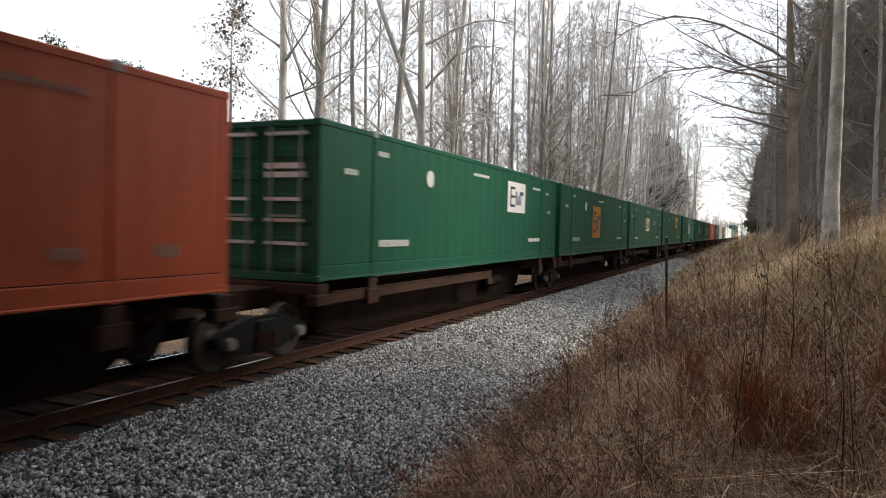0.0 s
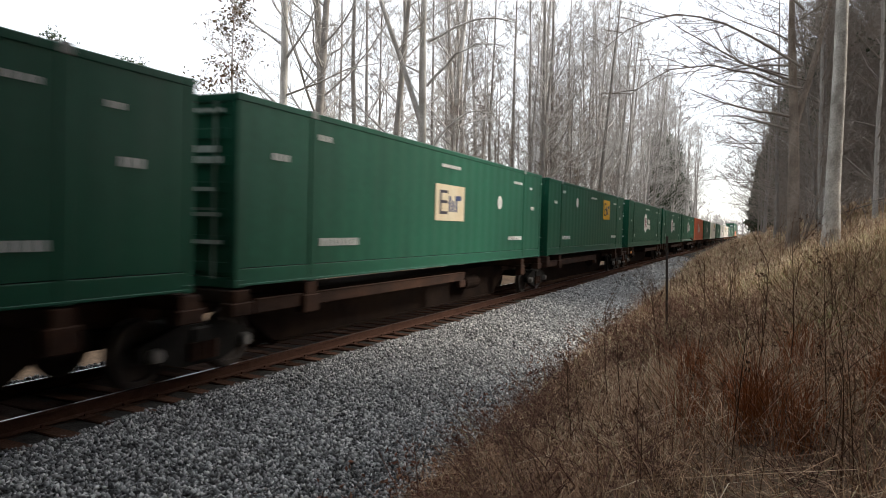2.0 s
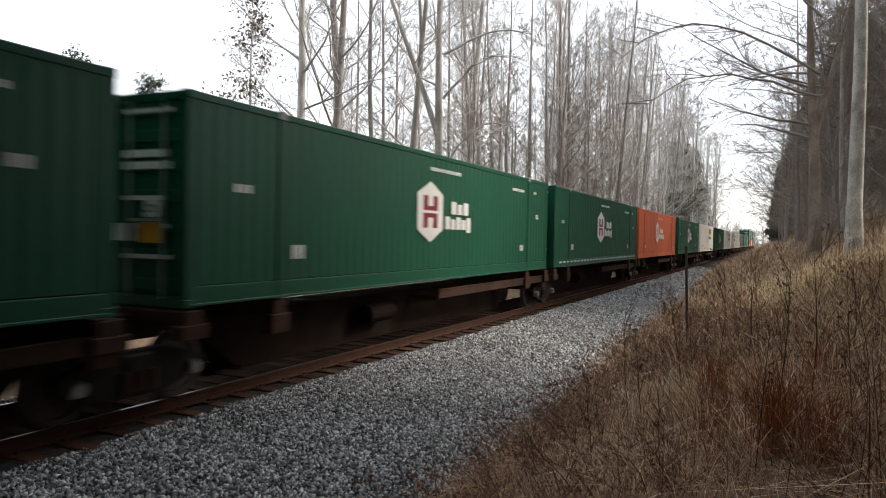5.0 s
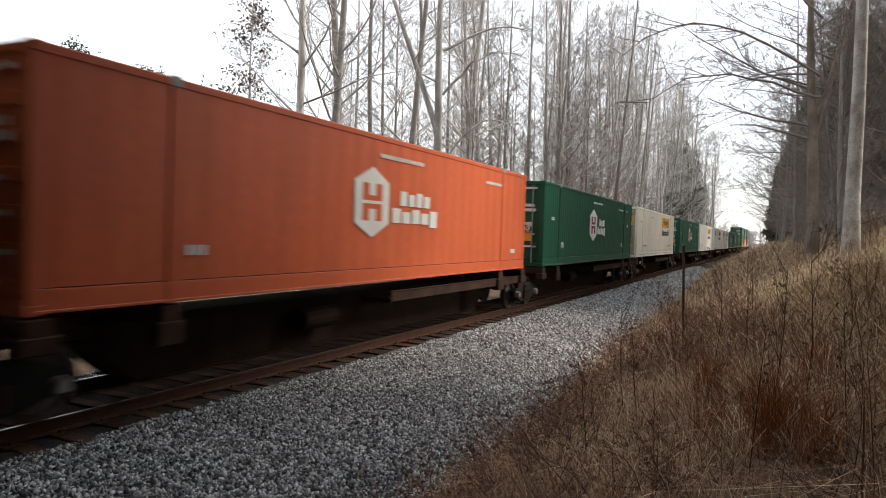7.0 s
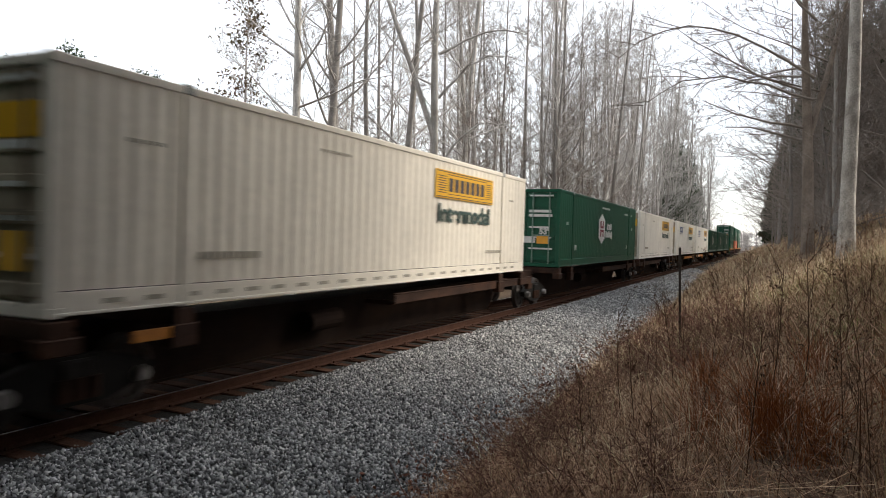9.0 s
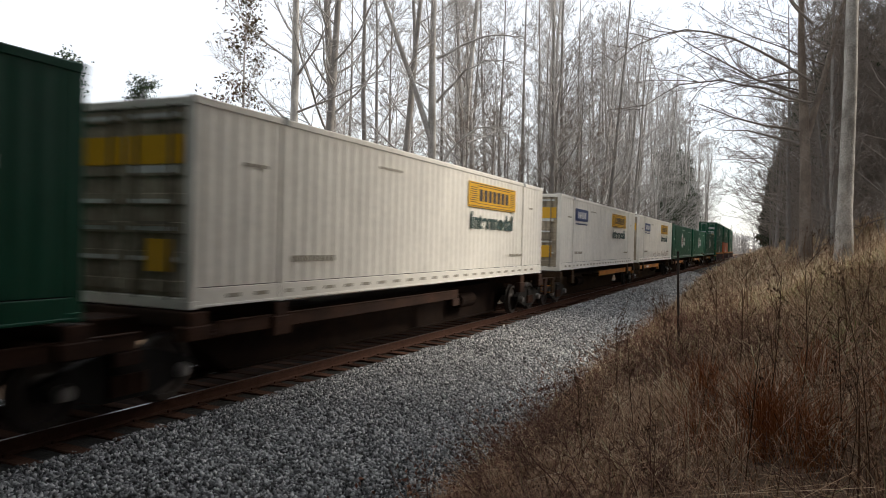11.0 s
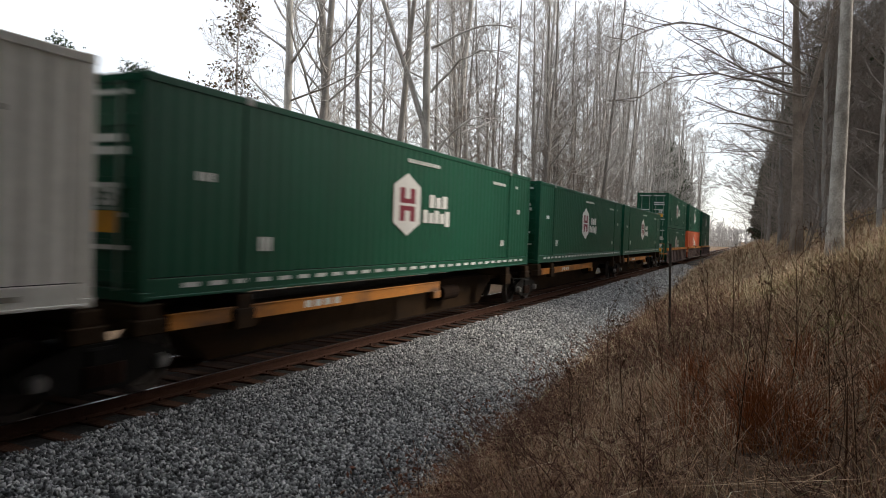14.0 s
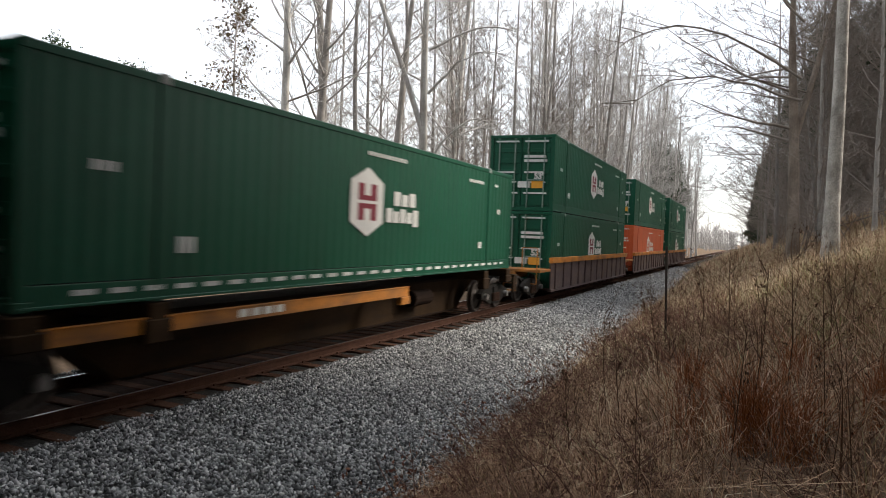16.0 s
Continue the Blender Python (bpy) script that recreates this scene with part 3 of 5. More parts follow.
def style(kind):
    if kind == "red":
        c = container(M_RED, "faded red-orange ribbed shipping container on a flat car", 0.55, 0.006)
        small_markings(c, M_DULL_MARK, [(12.6, 13.8, 2.42, 2.50), (13.3, 13.75, 0.55, 0.70), (14.8, 15.2, 0.55, 0.72), (2.2, 3.5, 0.6, 0.72)])
    elif kind.startswith("square"):
        mat = {"w": M_LOGO_WHITE, "o": M_LOGO_ORANGE, "c": M_LOGO_CREAM, "y": M_LOGO_YELLOW}[kind[-1]]
        words = {"w": "white", "o": "orange", "c": "cream", "y": "yellow"}[kind[-1]]
        c = container(M_GREEN_FADED if kind[-1] == "c" else M_GREEN, ("faded grey-green" if kind[-1] == "c" else "dark green")
                      + " shipping container with a square " + words + " logo", 0.6, 0.005, rods=M_ROD)
        small_markings(c)
        place = {"w": (10.3, 12.1, 1.56, 2.52), "o": (6.1, 7.9, 0.71, 2.21), "c": (7.06, 8.88, 1.14, 2.03), "y": (10.3, 12.0, 1.55, 2.53)}[kind[-1]]
        square_logo(c, *place, mat, words + " square logo panel")
        y, z = (11.7, 1.75) if kind[-1] == "c" else (4.6, 2.15)
        part("round_emblem", shape_x([(y + 0.2 * math.cos(a), z + 0.2 * math.sin(a)) for a in np.arange(0, 6.2, 0.52)], HALF + 0.002), M_WHITE_MARK, c, "worn pale round emblem")
    elif kind == "orange_hex":
        c = container(M_ORANGE, "orange shipping container with a white hexagon logo", 0.55, 0.006)
        hex_logo(c, M_ORANGE, 2.25, 6.92)
        small_markings(c, rows=[(7.2, 9.1, 2.46, 2.54), (12.8, 14.0, 2.38, 2.46), (2.2, 2.6, 0.62, 0.76), (14.9, 15.3, 0.5, 0.62)])
    elif kind.startswith("hex"):
        c = container(M_GREEN_DEEP, "deep green shipping container with a white hexagon logo", 0.28, 0.008, rods=M_ROD, vents="v" in kind)
        hex_logo(c, M_LOGO_RED)
        small_markings(c, rows=[(7.2, 8.9, 2.50, 2.58), (12.6, 13.7, 2.42, 2.50), (2.25, 2.6, 0.62, 0.84), (13.4, 13.7, 0.64, 0.82), (14.85, 15.15, 1.64, 1.78),
                                (0.9, 1.3, 1.6, 1.72), (14.6, 14.9, 2.42, 2.5)])
        part("placard", boxes((0.42, 0.88, 0.0, 0.012, 0.86, 1.14)), M_AMBER, c, "amber warning placard")
        part("placard", boxes((-0.12, 0.36, 0.0, 0.012, 0.88, 1.12)), M_WHITE_MARK, c, "white placard")
        end_letters("53'", 0.30, M_WHITE_MARK, c, 0.52, 1.22, "white length lettering on the doors")
    else:
        white = kind.startswith("white")
        c = container(M_WHITE if white else M_CREAM, ("white" if white else "cream") + " corrugated shipping container with a yellow banner"
                      + (" and rust streaks" if "rust" in kind else ""), 0.29, 0.018, doors=M_DOOR_GRIME, rods=M_DOOR_ROD)
        banner(c, "rust" in kind, "navy" in kind)
    return c


ORDER = [("red", -8.0), ("square_w", 10.48), ("square_o", 27.3), ("square_c", 44.3), ("square_y", 61.45),
         ("hex", 79.7), ("hex", 96.95), ("hex_v", 114.0), ("orange_hex", 130.8), ("hex", 148.95),
         ("cream", 167.1), ("hex", 187.4), ("white", 205.2),
         ("white_navy", 223.8), ("white_navy_rust", 241.65), ("hex_v", 258.5), ("hex_v", 275.9), ("hex_v", 292.9)]
for kind, start in ORDER:
    CARRIED.append((style(kind), start, DECK))
STACKS = [314.0, 333.7, 353.4]
for i, start in enumerate(STACKS):
    CARRIED.append((style("orange_hex" if i == 1 else "hex"), start, 0.37))
    CARRIED.append((style("hex"), start, 0.37 + TALL + 0.012))

# ---------------------------------------------------------------- railway cars
WHEELS = []


def wheelset(parent, y):
    axle = new("wheelset")
    axle.parent = parent
    axle.matrix_basis = pose(0, y, 0.46)
    for s in (-1, 1):
        bm = bmesh.new()
        profile = [(0.0, 0.69), (0.12, 0.685), (0.20, 0.715), (0.36, 0.715), (0.37, 0.69), (0.485, 0.69), (0.485, 0.715), (0.455, 0.725), (0.45, 0.82), (0.37, 0.82),
                   (0.36, 0.765), (0.20, 0.76), (0.12, 0.80), (0.0, 0.80)]
        rings = []
        for k in range(20):
            a = k * math.tau / 20
            rings.append([bm.verts.new((s * x, r * math.cos(a), r * math.sin(a))) for r, x in profile[1:-1]])
        for k in range(20):
            p, q = rings[k], rings[(k + 1) % 20]
            for i in range(len(p) - 1):
                bm.faces.new((p[i], p[i + 1], q[i + 1], q[i]))
        bm.faces.new([r[0] for r in rings])
        bm.faces.new([r[-1] for r in rings])
        bmesh.ops.recalc_face_normals(bm, faces=bm.faces[:])
        part("wheel", bm, M_WHEEL, axle)
    WHEELS.append(axle)
    return axle


def truck(car, y):
    """A four-wheel truck: two cast side frames, a bolster, springs and bearing caps; its wheelsets turn."""
    for s in (-1, 1):
        outline = [(-1.15, 0.56), (-0.95, 0.66), (-0.45, 0.80), (0.45, 0.80), (0.95, 0.66), (1.15, 0.56), (1.12, 0.40), (0.85, 0.36), (0.42, 0.22), (-0.42, 0.22), (-0.85, 0.36), (-1.12, 0.40)]
        bm = prism([(y + a, b) for a, b in outline], 0, s * 0.93, s * 1.07)
        side = part("truck_side_frame", bm, M_STEEL, car, "black cast steel truck side frame")
        for dy in (-0.89, 0.89):
            bmc = bmesh.new()
            bmesh.ops.create_cone(bmc, cap_ends=True, segments=14, radius1=0.105, radius2=0.085, depth=0.12,
                                  matrix=Matrix.Translation((s * 1.12, y + dy, 0.46)) @ Matrix.Rotation(radians(90 * s), 4, "Y"))
            part("bearing_cap", bmc, M_BEARING, side, "bright bearing end cap")
        for dy in (-0.2, 0.0, 0.2):
            bmc = bmesh.new()
            bmesh.ops.create_cone(bmc, cap_ends=True, segments=10, radius1=0.07, radius2=0.07, depth=0.26, matrix=Matrix.Translation((s * 1.09, y + dy, 0.42)))
            part("spring", bmc, M_CAR_BROWN, side)
    part("truck_bolster", boxes((-1.12, 1.12, y - 0.22, y + 0.22, 0.52, 0.76), bevel=0.03), M_STEEL, car)
    for dy in (-0.89, 0.89):
        wheelset(car, y + dy)


def spine_unit(car, mat, start, strip, y0, y1):
    """One platform: a deep centre beam, cross arms under the container posts, a walkway sill along part of its side."""
    # the yellow car's low parts take the copy with shade in its colour
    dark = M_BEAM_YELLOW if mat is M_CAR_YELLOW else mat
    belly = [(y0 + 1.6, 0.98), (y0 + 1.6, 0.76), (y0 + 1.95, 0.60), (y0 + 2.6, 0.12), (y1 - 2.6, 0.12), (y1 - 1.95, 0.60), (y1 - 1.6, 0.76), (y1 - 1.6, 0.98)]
    # beam, flange and tank carry the under-car shade in their colour
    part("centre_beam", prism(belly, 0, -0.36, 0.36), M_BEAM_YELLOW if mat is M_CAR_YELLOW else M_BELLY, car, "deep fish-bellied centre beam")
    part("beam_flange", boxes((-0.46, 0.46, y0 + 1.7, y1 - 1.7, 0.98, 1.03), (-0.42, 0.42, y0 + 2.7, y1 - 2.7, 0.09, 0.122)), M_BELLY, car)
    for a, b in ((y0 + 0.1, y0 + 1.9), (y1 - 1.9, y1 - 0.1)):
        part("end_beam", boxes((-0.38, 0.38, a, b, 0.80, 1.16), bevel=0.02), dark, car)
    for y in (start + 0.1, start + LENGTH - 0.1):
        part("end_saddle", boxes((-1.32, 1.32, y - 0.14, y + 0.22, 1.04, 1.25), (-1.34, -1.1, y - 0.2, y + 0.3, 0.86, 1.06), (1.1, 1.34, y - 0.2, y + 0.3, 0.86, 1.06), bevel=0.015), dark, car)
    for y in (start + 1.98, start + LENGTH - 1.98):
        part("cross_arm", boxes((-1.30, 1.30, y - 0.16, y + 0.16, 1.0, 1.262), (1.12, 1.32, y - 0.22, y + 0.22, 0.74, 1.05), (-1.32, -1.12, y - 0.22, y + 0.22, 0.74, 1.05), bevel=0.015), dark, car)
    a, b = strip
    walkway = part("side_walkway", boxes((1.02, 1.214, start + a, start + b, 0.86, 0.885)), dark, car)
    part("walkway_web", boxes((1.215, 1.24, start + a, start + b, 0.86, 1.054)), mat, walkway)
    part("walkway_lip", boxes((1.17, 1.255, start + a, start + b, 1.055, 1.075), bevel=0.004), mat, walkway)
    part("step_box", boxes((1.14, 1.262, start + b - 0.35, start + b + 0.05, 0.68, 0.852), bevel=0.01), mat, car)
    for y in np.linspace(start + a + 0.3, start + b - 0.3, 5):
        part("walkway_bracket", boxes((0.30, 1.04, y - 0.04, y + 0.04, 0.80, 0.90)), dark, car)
    bm = bmesh.new()
    bmesh.ops.create_cone(bm, cap_ends=True, segments=16, radius1=0.2, radius2=0.2, depth=1.0,
                          matrix=Matrix.Translation((0.62, start + (b + 1.8 if b < 12 else a - 1.8), 0.66)) @ Matrix.Rotation(radians(90), 4, "X"))
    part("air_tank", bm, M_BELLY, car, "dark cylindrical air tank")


def spine_car(members, mat, label, strips):
    starts = [ORDER[i][1] for i in members]
    base = starts[0]
    car = tagged(new("spine_car"), label, "railway car", "cars of the train")
    bounds = [starts[0] - 0.75] + [(a + LENGTH + b) / 2 for a, b in zip(starts, starts[1:])] + [starts[-1] + LENGTH + 0.75]
    for i, s in enumerate(starts):
        spine_unit(car, mat, s - base, strips[i], bounds[i] - base, bounds[i + 1] - base)
    if mat is M_CAR_BROWN:
        part("reflector_board", boxes((1.262, 1.285, 1.15, 2.2, 0.88, 1.03), bevel=0.005), M_CAR_YELLOW, car, "orange painted board")
    else:
        for s in starts[1:]:
            part("stencil", boxes(*[(1.2405, 1.2445, s - base + 3.6 + i * 0.3, s - base + 3.8 + i * 0.3, 0.91, 1.03) for i in range(4)]), M_WHITE_MARK, car, "white stencilled bars")
    for i, y in enumerate(bounds):
        at = y - base + (0.75 + 0.55 if i == 0 else -0.75 - 0.55 if i == len(bounds) - 1 else 0)
        truck(car, at)
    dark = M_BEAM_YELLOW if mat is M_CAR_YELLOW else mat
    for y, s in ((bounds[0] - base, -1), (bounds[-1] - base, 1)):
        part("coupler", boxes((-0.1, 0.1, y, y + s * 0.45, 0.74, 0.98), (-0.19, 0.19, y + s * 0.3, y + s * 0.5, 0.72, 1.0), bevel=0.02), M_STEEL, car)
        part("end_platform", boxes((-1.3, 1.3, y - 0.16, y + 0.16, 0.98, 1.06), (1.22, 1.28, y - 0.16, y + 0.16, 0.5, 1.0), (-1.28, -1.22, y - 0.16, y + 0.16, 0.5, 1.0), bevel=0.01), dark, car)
        part("ladder_rung", boxes((0.85, 1.28, y + s * 0.1, y + s * 0.13, 0.52, 0.55), (0.85, 1.28, y + s * 0.1, y + s * 0.13, 0.75, 0.78), (0.85, 0.88, y + s * 0.1, y + s * 0.13, 0.52, 1.0)), mat, car)
    CARRIED.append((car, base, 0.0))
    return car


FRONT, REAR = (0.55, 9.2), (7.9, 16.2)
spine_car([0, 1, 2, 3, 4], M_CAR_BROWN, "rusty brown articulated spine car carrying containers", [FRONT] * 5)
spine_car([5, 6, 7, 8, 9], M_CAR_BROWN, "rusty brown articulated spine car carrying containers", [REAR] * 5)
spine_car([10, 11, 12], M_CAR_BROWN, "rust-stained brown three-platform spine car carrying containers", [(7.9, 17.2), (7.9, 17.0), FRONT])
spine_car([13, 14, 15, 16, 17], M_CAR_YELLOW, "grimy yellow articulated spine car carrying containers", [(7.2, 16.4), FRONT, FRONT, FRONT, (0.1, 9.3)])


def well_car():
    base = STACKS[0]
    car = tagged(new("well_car"), "articulated well car with purple-brown sills and yellow top chord", "railway car", "cars of the train")
    bounds = [STACKS[0] - 1.75] + [(a + LENGTH + b) / 2 for a, b in zip(STACKS, STACKS[1:])] + [STACKS[-1] + LENGTH + 1.75]
    for s in STACKS:
        o = s - base
        for x in (-1, 1):
            sill = part("side_sill", boxes((x * 1.36, x * 1.41, o - 0.3, o + LENGTH + 0.3, 0.29, 1.34), bevel=0.006), M_WELL, car)
            part("bottom_chord", boxes((x * 1.30, x * 1.45, o - 0.3, o + LENGTH + 0.3, 0.25, 0.34), bevel=0.008), M_WELL, sill)
            for y in np.linspace(o + 0.3, o + LENGTH - 0.3, 13):
                part("sill_stiffener", boxes((x * 1.405, x * 1.46, y - 0.05, y + 0.05, 0.34, 1.33)), M_WELL, sill)
            part("top_chord", boxes((x * 1.34, x * 1.48, o - 0.35, o + LENGTH + 0.35, 1.33, 1.54), bevel=0.01), M_CAR_YELLOW, car, "yellow top chord")
        part("well_floor", boxes((-1.36, 1.36, o + 0.05, o + 0.7, 0.27, 0.365), (-1.36, 1.36, o + LENGTH - 0.7, o + LENGTH - 0.05, 0.27, 0.365), (-1.36, 1.36, o + 7.8, o + 8.4, 0.27, 0.365)), M_WELL, car)
        for a, b in ((o - 1.7, o - 0.25), (o + LENGTH + 0.25, o + LENGTH + 1.7)):
            part("end_deck", boxes((-1.4, 1.4, a, b, 1.02, 1.12), (-0.5, 0.5, a, b, 0.78, 1.02), bevel=0.01), M_CAR_YELLOW, car)
    for i, y in enumerate(bounds):
        truck(car, y - base + (0.3 if i == 0 else -0.3 if i == len(bounds) - 1 else 0))
    y = bounds[0] - base
    part("coupler", boxes((-0.1, 0.1, y - 0.8, y, 0.74, 0.98), (-0.19, 0.19, y - 0.9, y - 0.6, 0.72, 1.0), bevel=0.02), M_STEEL, car)
    part("handrail", boxes((1.25, 1.28, y + 0.05, y + 0.08, 0.6, 1.9), (0.7, 0.73, y + 0.05, y + 0.08, 1.1, 1.9), (0.7, 1.28, y + 0.05, y + 0.08, 1.88, 1.91), (0.7, 1.28, y + 0.05, y + 0.08, 0.6, 0.63)), M_CAR_YELLOW, car)
    CARRIED.append((car, base, 0.0))


well_car()


# ---------------------------------------------------------------- trees
class Limbs:
    """Gathers tapered tubes and turns them into one mesh."""
    def __init__(self):
        self.v, self.f, self.n = [], [], 0

    def tube(self, pts, radii, sides):
        pts = np.asarray(pts, float)
        d = np.gradient(pts, axis=0)
        d /= np.linalg.norm(d, axis=1, keepdims=True) + 1e-9
        ref = np.array([1.0, 0, 0]) if abs(d[0][2]) > 0.7 else np.array([0, 0, 1.0])
        u = np.cross(d, ref)
        u /= np.linalg.norm(u, axis=1, keepdims=True) + 1e-9
        w = np.cross(d, u)
        a = np.arange(sides) * math.tau / sides
        ring = pts[:, None] + np.asarray(radii)[:, None, None] * (u[:, None] * np.cos(a)[None, :, None] + w[:, None] * np.sin(a)[None, :, None])
        k = len(pts)
        i = (np.arange(k - 1)[:, None] * sides + np.arange(sides)[None])
        j = (np.arange(k - 1)[:, None] * sides + (np.arange(sides)[None] + 1) % sides)
        self.v.append(ring.reshape(-1, 3))
        self.f.append(np.stack([i, j, j + sides, i + sides], -1).reshape(-1, 4) + self.n)
        self.n += k * sides

    def ribbon(self, a, b, r, turn):
        d = b - a
        w = np.cross(d, turn)
        w *= r / (np.linalg.norm(w) + 1e-9)
        self.v.append(np.array([a - w, a + w, b + w * 0.4, b - w * 0.4]))
        self.f.append(np.arange(4)[None] + self.n)
        self.n += 4

    def mesh(self, name, mat):
        return raw_mesh(name, np.concatenate(self.v), np.concatenate(self.f), mat, True)


def bent(start, way, length, steps, wobble, lift, r):
    """A wandering line of points that sets out along way and slowly turns upward."""
    p, d = np.array(start, float), np.array(way, float)
    d /= np.linalg.norm(d)
    pts = [p]
    for _ in range(steps):
        d = d + r.normal(0, wobble, 3) + np.array([0, 0, lift])
        d /= np.linalg.norm(d)
        p = p + d * length / steps
        pts.append(p)
    return np.array(pts)


def branch(limbs, tips, start, way, length, radius, level, r, lift, twigs):
    if level == 3:
        d = np.asarray(way) / np.linalg.norm(way) + np.array([0, 0, lift * 3])
        limbs.ribbon(start, start + d * length, radius * 1.3, r.normal(0, 1, 3))
        return
    steps = (6, 3, 2)[level]
    pts = bent(start, way, length, steps, (0.10, 0.14, 0.16, 0.2)[level], lift, r)
    k = len(pts)
    limbs.tube(pts, np.linspace(radius, radius * 0.25, k), (5, 3, 3, 3)[level])
    tips.append(pts[-1])
    count = (7, 6, twigs, 0)[level]
    for _ in range(count):
        t = r.uniform(0.2, 0.98)
        i = min(int(t * (k - 1)), k - 2)
        q = pts[i] + (pts[i + 1] - pts[i]) * (t * (k - 1) - i)
        d = pts[i + 1] - pts[i]
        d = d / np.linalg.norm(d) + r.normal(0, 0.55, 3)
        branch(limbs, tips, q, d, length * r.uniform(0.32, 0.55) * (1.15 - 0.5 * t), max(radius * (1 - 0.7 * t) * 0.5, 0.008), level + 1, r, lift, twigs)


def bare_tree(seed, height, girth, bark, label, first=0.4, fork=False, spread=0.24, limbs_count=22, twigs=5, lean=0.0, twig_mat=None, lean_to=None, lift=0.045):
    """A leafless tree: a tapered, slightly crooked trunk and a crown of limbs, boughs and twigs."""
    r = np.random.default_rng(seed)
    tree = tagged(new("bare_tree"), label, "tree", "bare trees beside the track")
    stem, crown, tips = Limbs(), Limbs(), []
    stems = []
    main = bent((0, 0, -0.4), (lean, r.normal(0, 0.02), 1), height, 12, 0.018, 0.03, r)
    stems.append((main, girth))
    if fork:
        i = 4
        stems.append((np.concatenate([main[i - 1:i], bent(main[i], (r.choice([-1, 1]) * 0.28, r.normal(0, 0.2), 1), height * 0.62, 9, 0.04, 0.10, r)]), girth * 0.62))
    for pts, g in stems:
        k = len(pts)
        rad = g * (1 - np.linspace(0, 1, k) ** 1.15 * 0.86)
        if pts is main:
            rad[0] *= 1.35
        stem.tube(pts, rad, 10)
        for n in range(limbs_count if pts is main else limbs_count // 2):
            t = first + (1 - first) * ((n + r.uniform(0, 1)) / limbs_count) if pts is main else r.uniform(0.25, 1.0)
            t = min(t, 0.985)
            i = min(int(t * (k - 1)), k - 2)
            q = pts[i] + (pts[i + 1] - pts[i]) * (t * (k - 1) - i)
            a = r.uniform(0, math.tau)
            up = 0.5 + 0.75 * t
            d = np.array([math.cos(a), math.sin(a), up * r.uniform(0.6, 1.2)])
            if lean_to is not None and r.uniform() < 0.55:
                d = np.array([lean_to, r.normal(0, 0.4), r.uniform(0.1, 0.6)])
            branch(crown, tips, q, d, height * spread * r.uniform(0.5, 1.15) * (1.25 - 0.75 * t), max(rad[i] * 0.36, 0.03), 0 if r.uniform() < 0.55 else 1, r, lift, twigs)
    s = stem.mesh("trunk", bark)
    s.parent = tree
    c = crown.mesh("crown", twig_mat or M_TWIG)
    c.parent = tree
    return tree, tips


def leaf_cards(name, centres, spread, count, size, mat, r):
    """Many small bent leaves or needle tufts round the given centres."""
    centres = np.asarray(centres)
    c = centres[r.integers(0, len(centres), count)] + r.normal(0, spread, (count, 3))
    d1, d2 = r.normal(0, 1, (count, 3)), r.normal(0, 1, (count, 3))
    d1 /= np.linalg.norm(d1, axis=1, keepdims=True)
    d2 -= d1 * (d1 * d2).sum(1, keepdims=True)
    d2 /= np.linalg.norm(d2, axis=1, keepdims=True)
    s = size * r.uniform(0.6, 1.3, (count, 1))
    nrm = np.cross(d1, d2)
    v = np.stack([c - d1 * s, c - d2 * s * 0.45 + nrm * s * 0.2, c + d1 * s, c + d2 * s * 0.45 + nrm * s * 0.2], 1).reshape(-1, 3)
    f = np.arange(count * 4).reshape(-1, 4)
    return raw_mesh(name, v, f, mat)


def pine_tree(seed, height, girth, label, first=0.35, needles=4200, size=0.16):
    r = np.random.default_rng(seed)
    tree = tagged(new("pine_tree"), label, "tree", "pines behind the bare trees")
    stem, tufts = Limbs(), []
    main = bent((0, 0, -0.4), (0, 0, 1), height, 10, 0.015, 0.05, r)
    stem.tube(main, np.linspace(girth, girth * 0.15, len(main)), 8)
    n = 46
    for i in range(n):
        t = first + (1 - first) * i / n
        q = np.array([np.interp(t * height, np.linspace(0, height, len(main)), main[:, k]) for k in range(3)])
        a = r.uniform(0, math.tau)
        ln = height * 0.20 * (1.12 - t) ** 0.7 * r.uniform(0.6, 1.2)
        pts = bent(q, (math.cos(a), math.sin(a), 0.15), ln, 4, 0.12, 0.05, r)
        stem.tube(pts, np.linspace(0.05, 0.015, len(pts)), 4)
        tufts += [pts[j] for j in range(1, len(pts))] * 2 + [pts[-1]]
    s = stem.mesh("trunk", M_BARK)
    s.parent = tree
    c = leaf_cards("crown", tufts, height * 0.022, needles, size, M_NEEDLE, r)
    c.parent = tree
    return tree


def ground_at(x, y):
    return float(ground_height(np.array([x]), np.array([y]))[0])


def stand(ob, x, y, turn=0.0, size=1.0):
    ob.matrix_basis = pose(x, y, ground_at(x, y), 0, 0, turn) @ Matrix.Diagonal((size, size, size, 1))


def plant(kinds, spots, r):
    """Copies of the given trees at (x, y, which, size)."""
    for x, y, which, size in spots:
        src = kinds[which]
        t = copy_thing(src, pose(0, 0, 0))
        stand(t, x, y, r.uniform(0, 360), size)


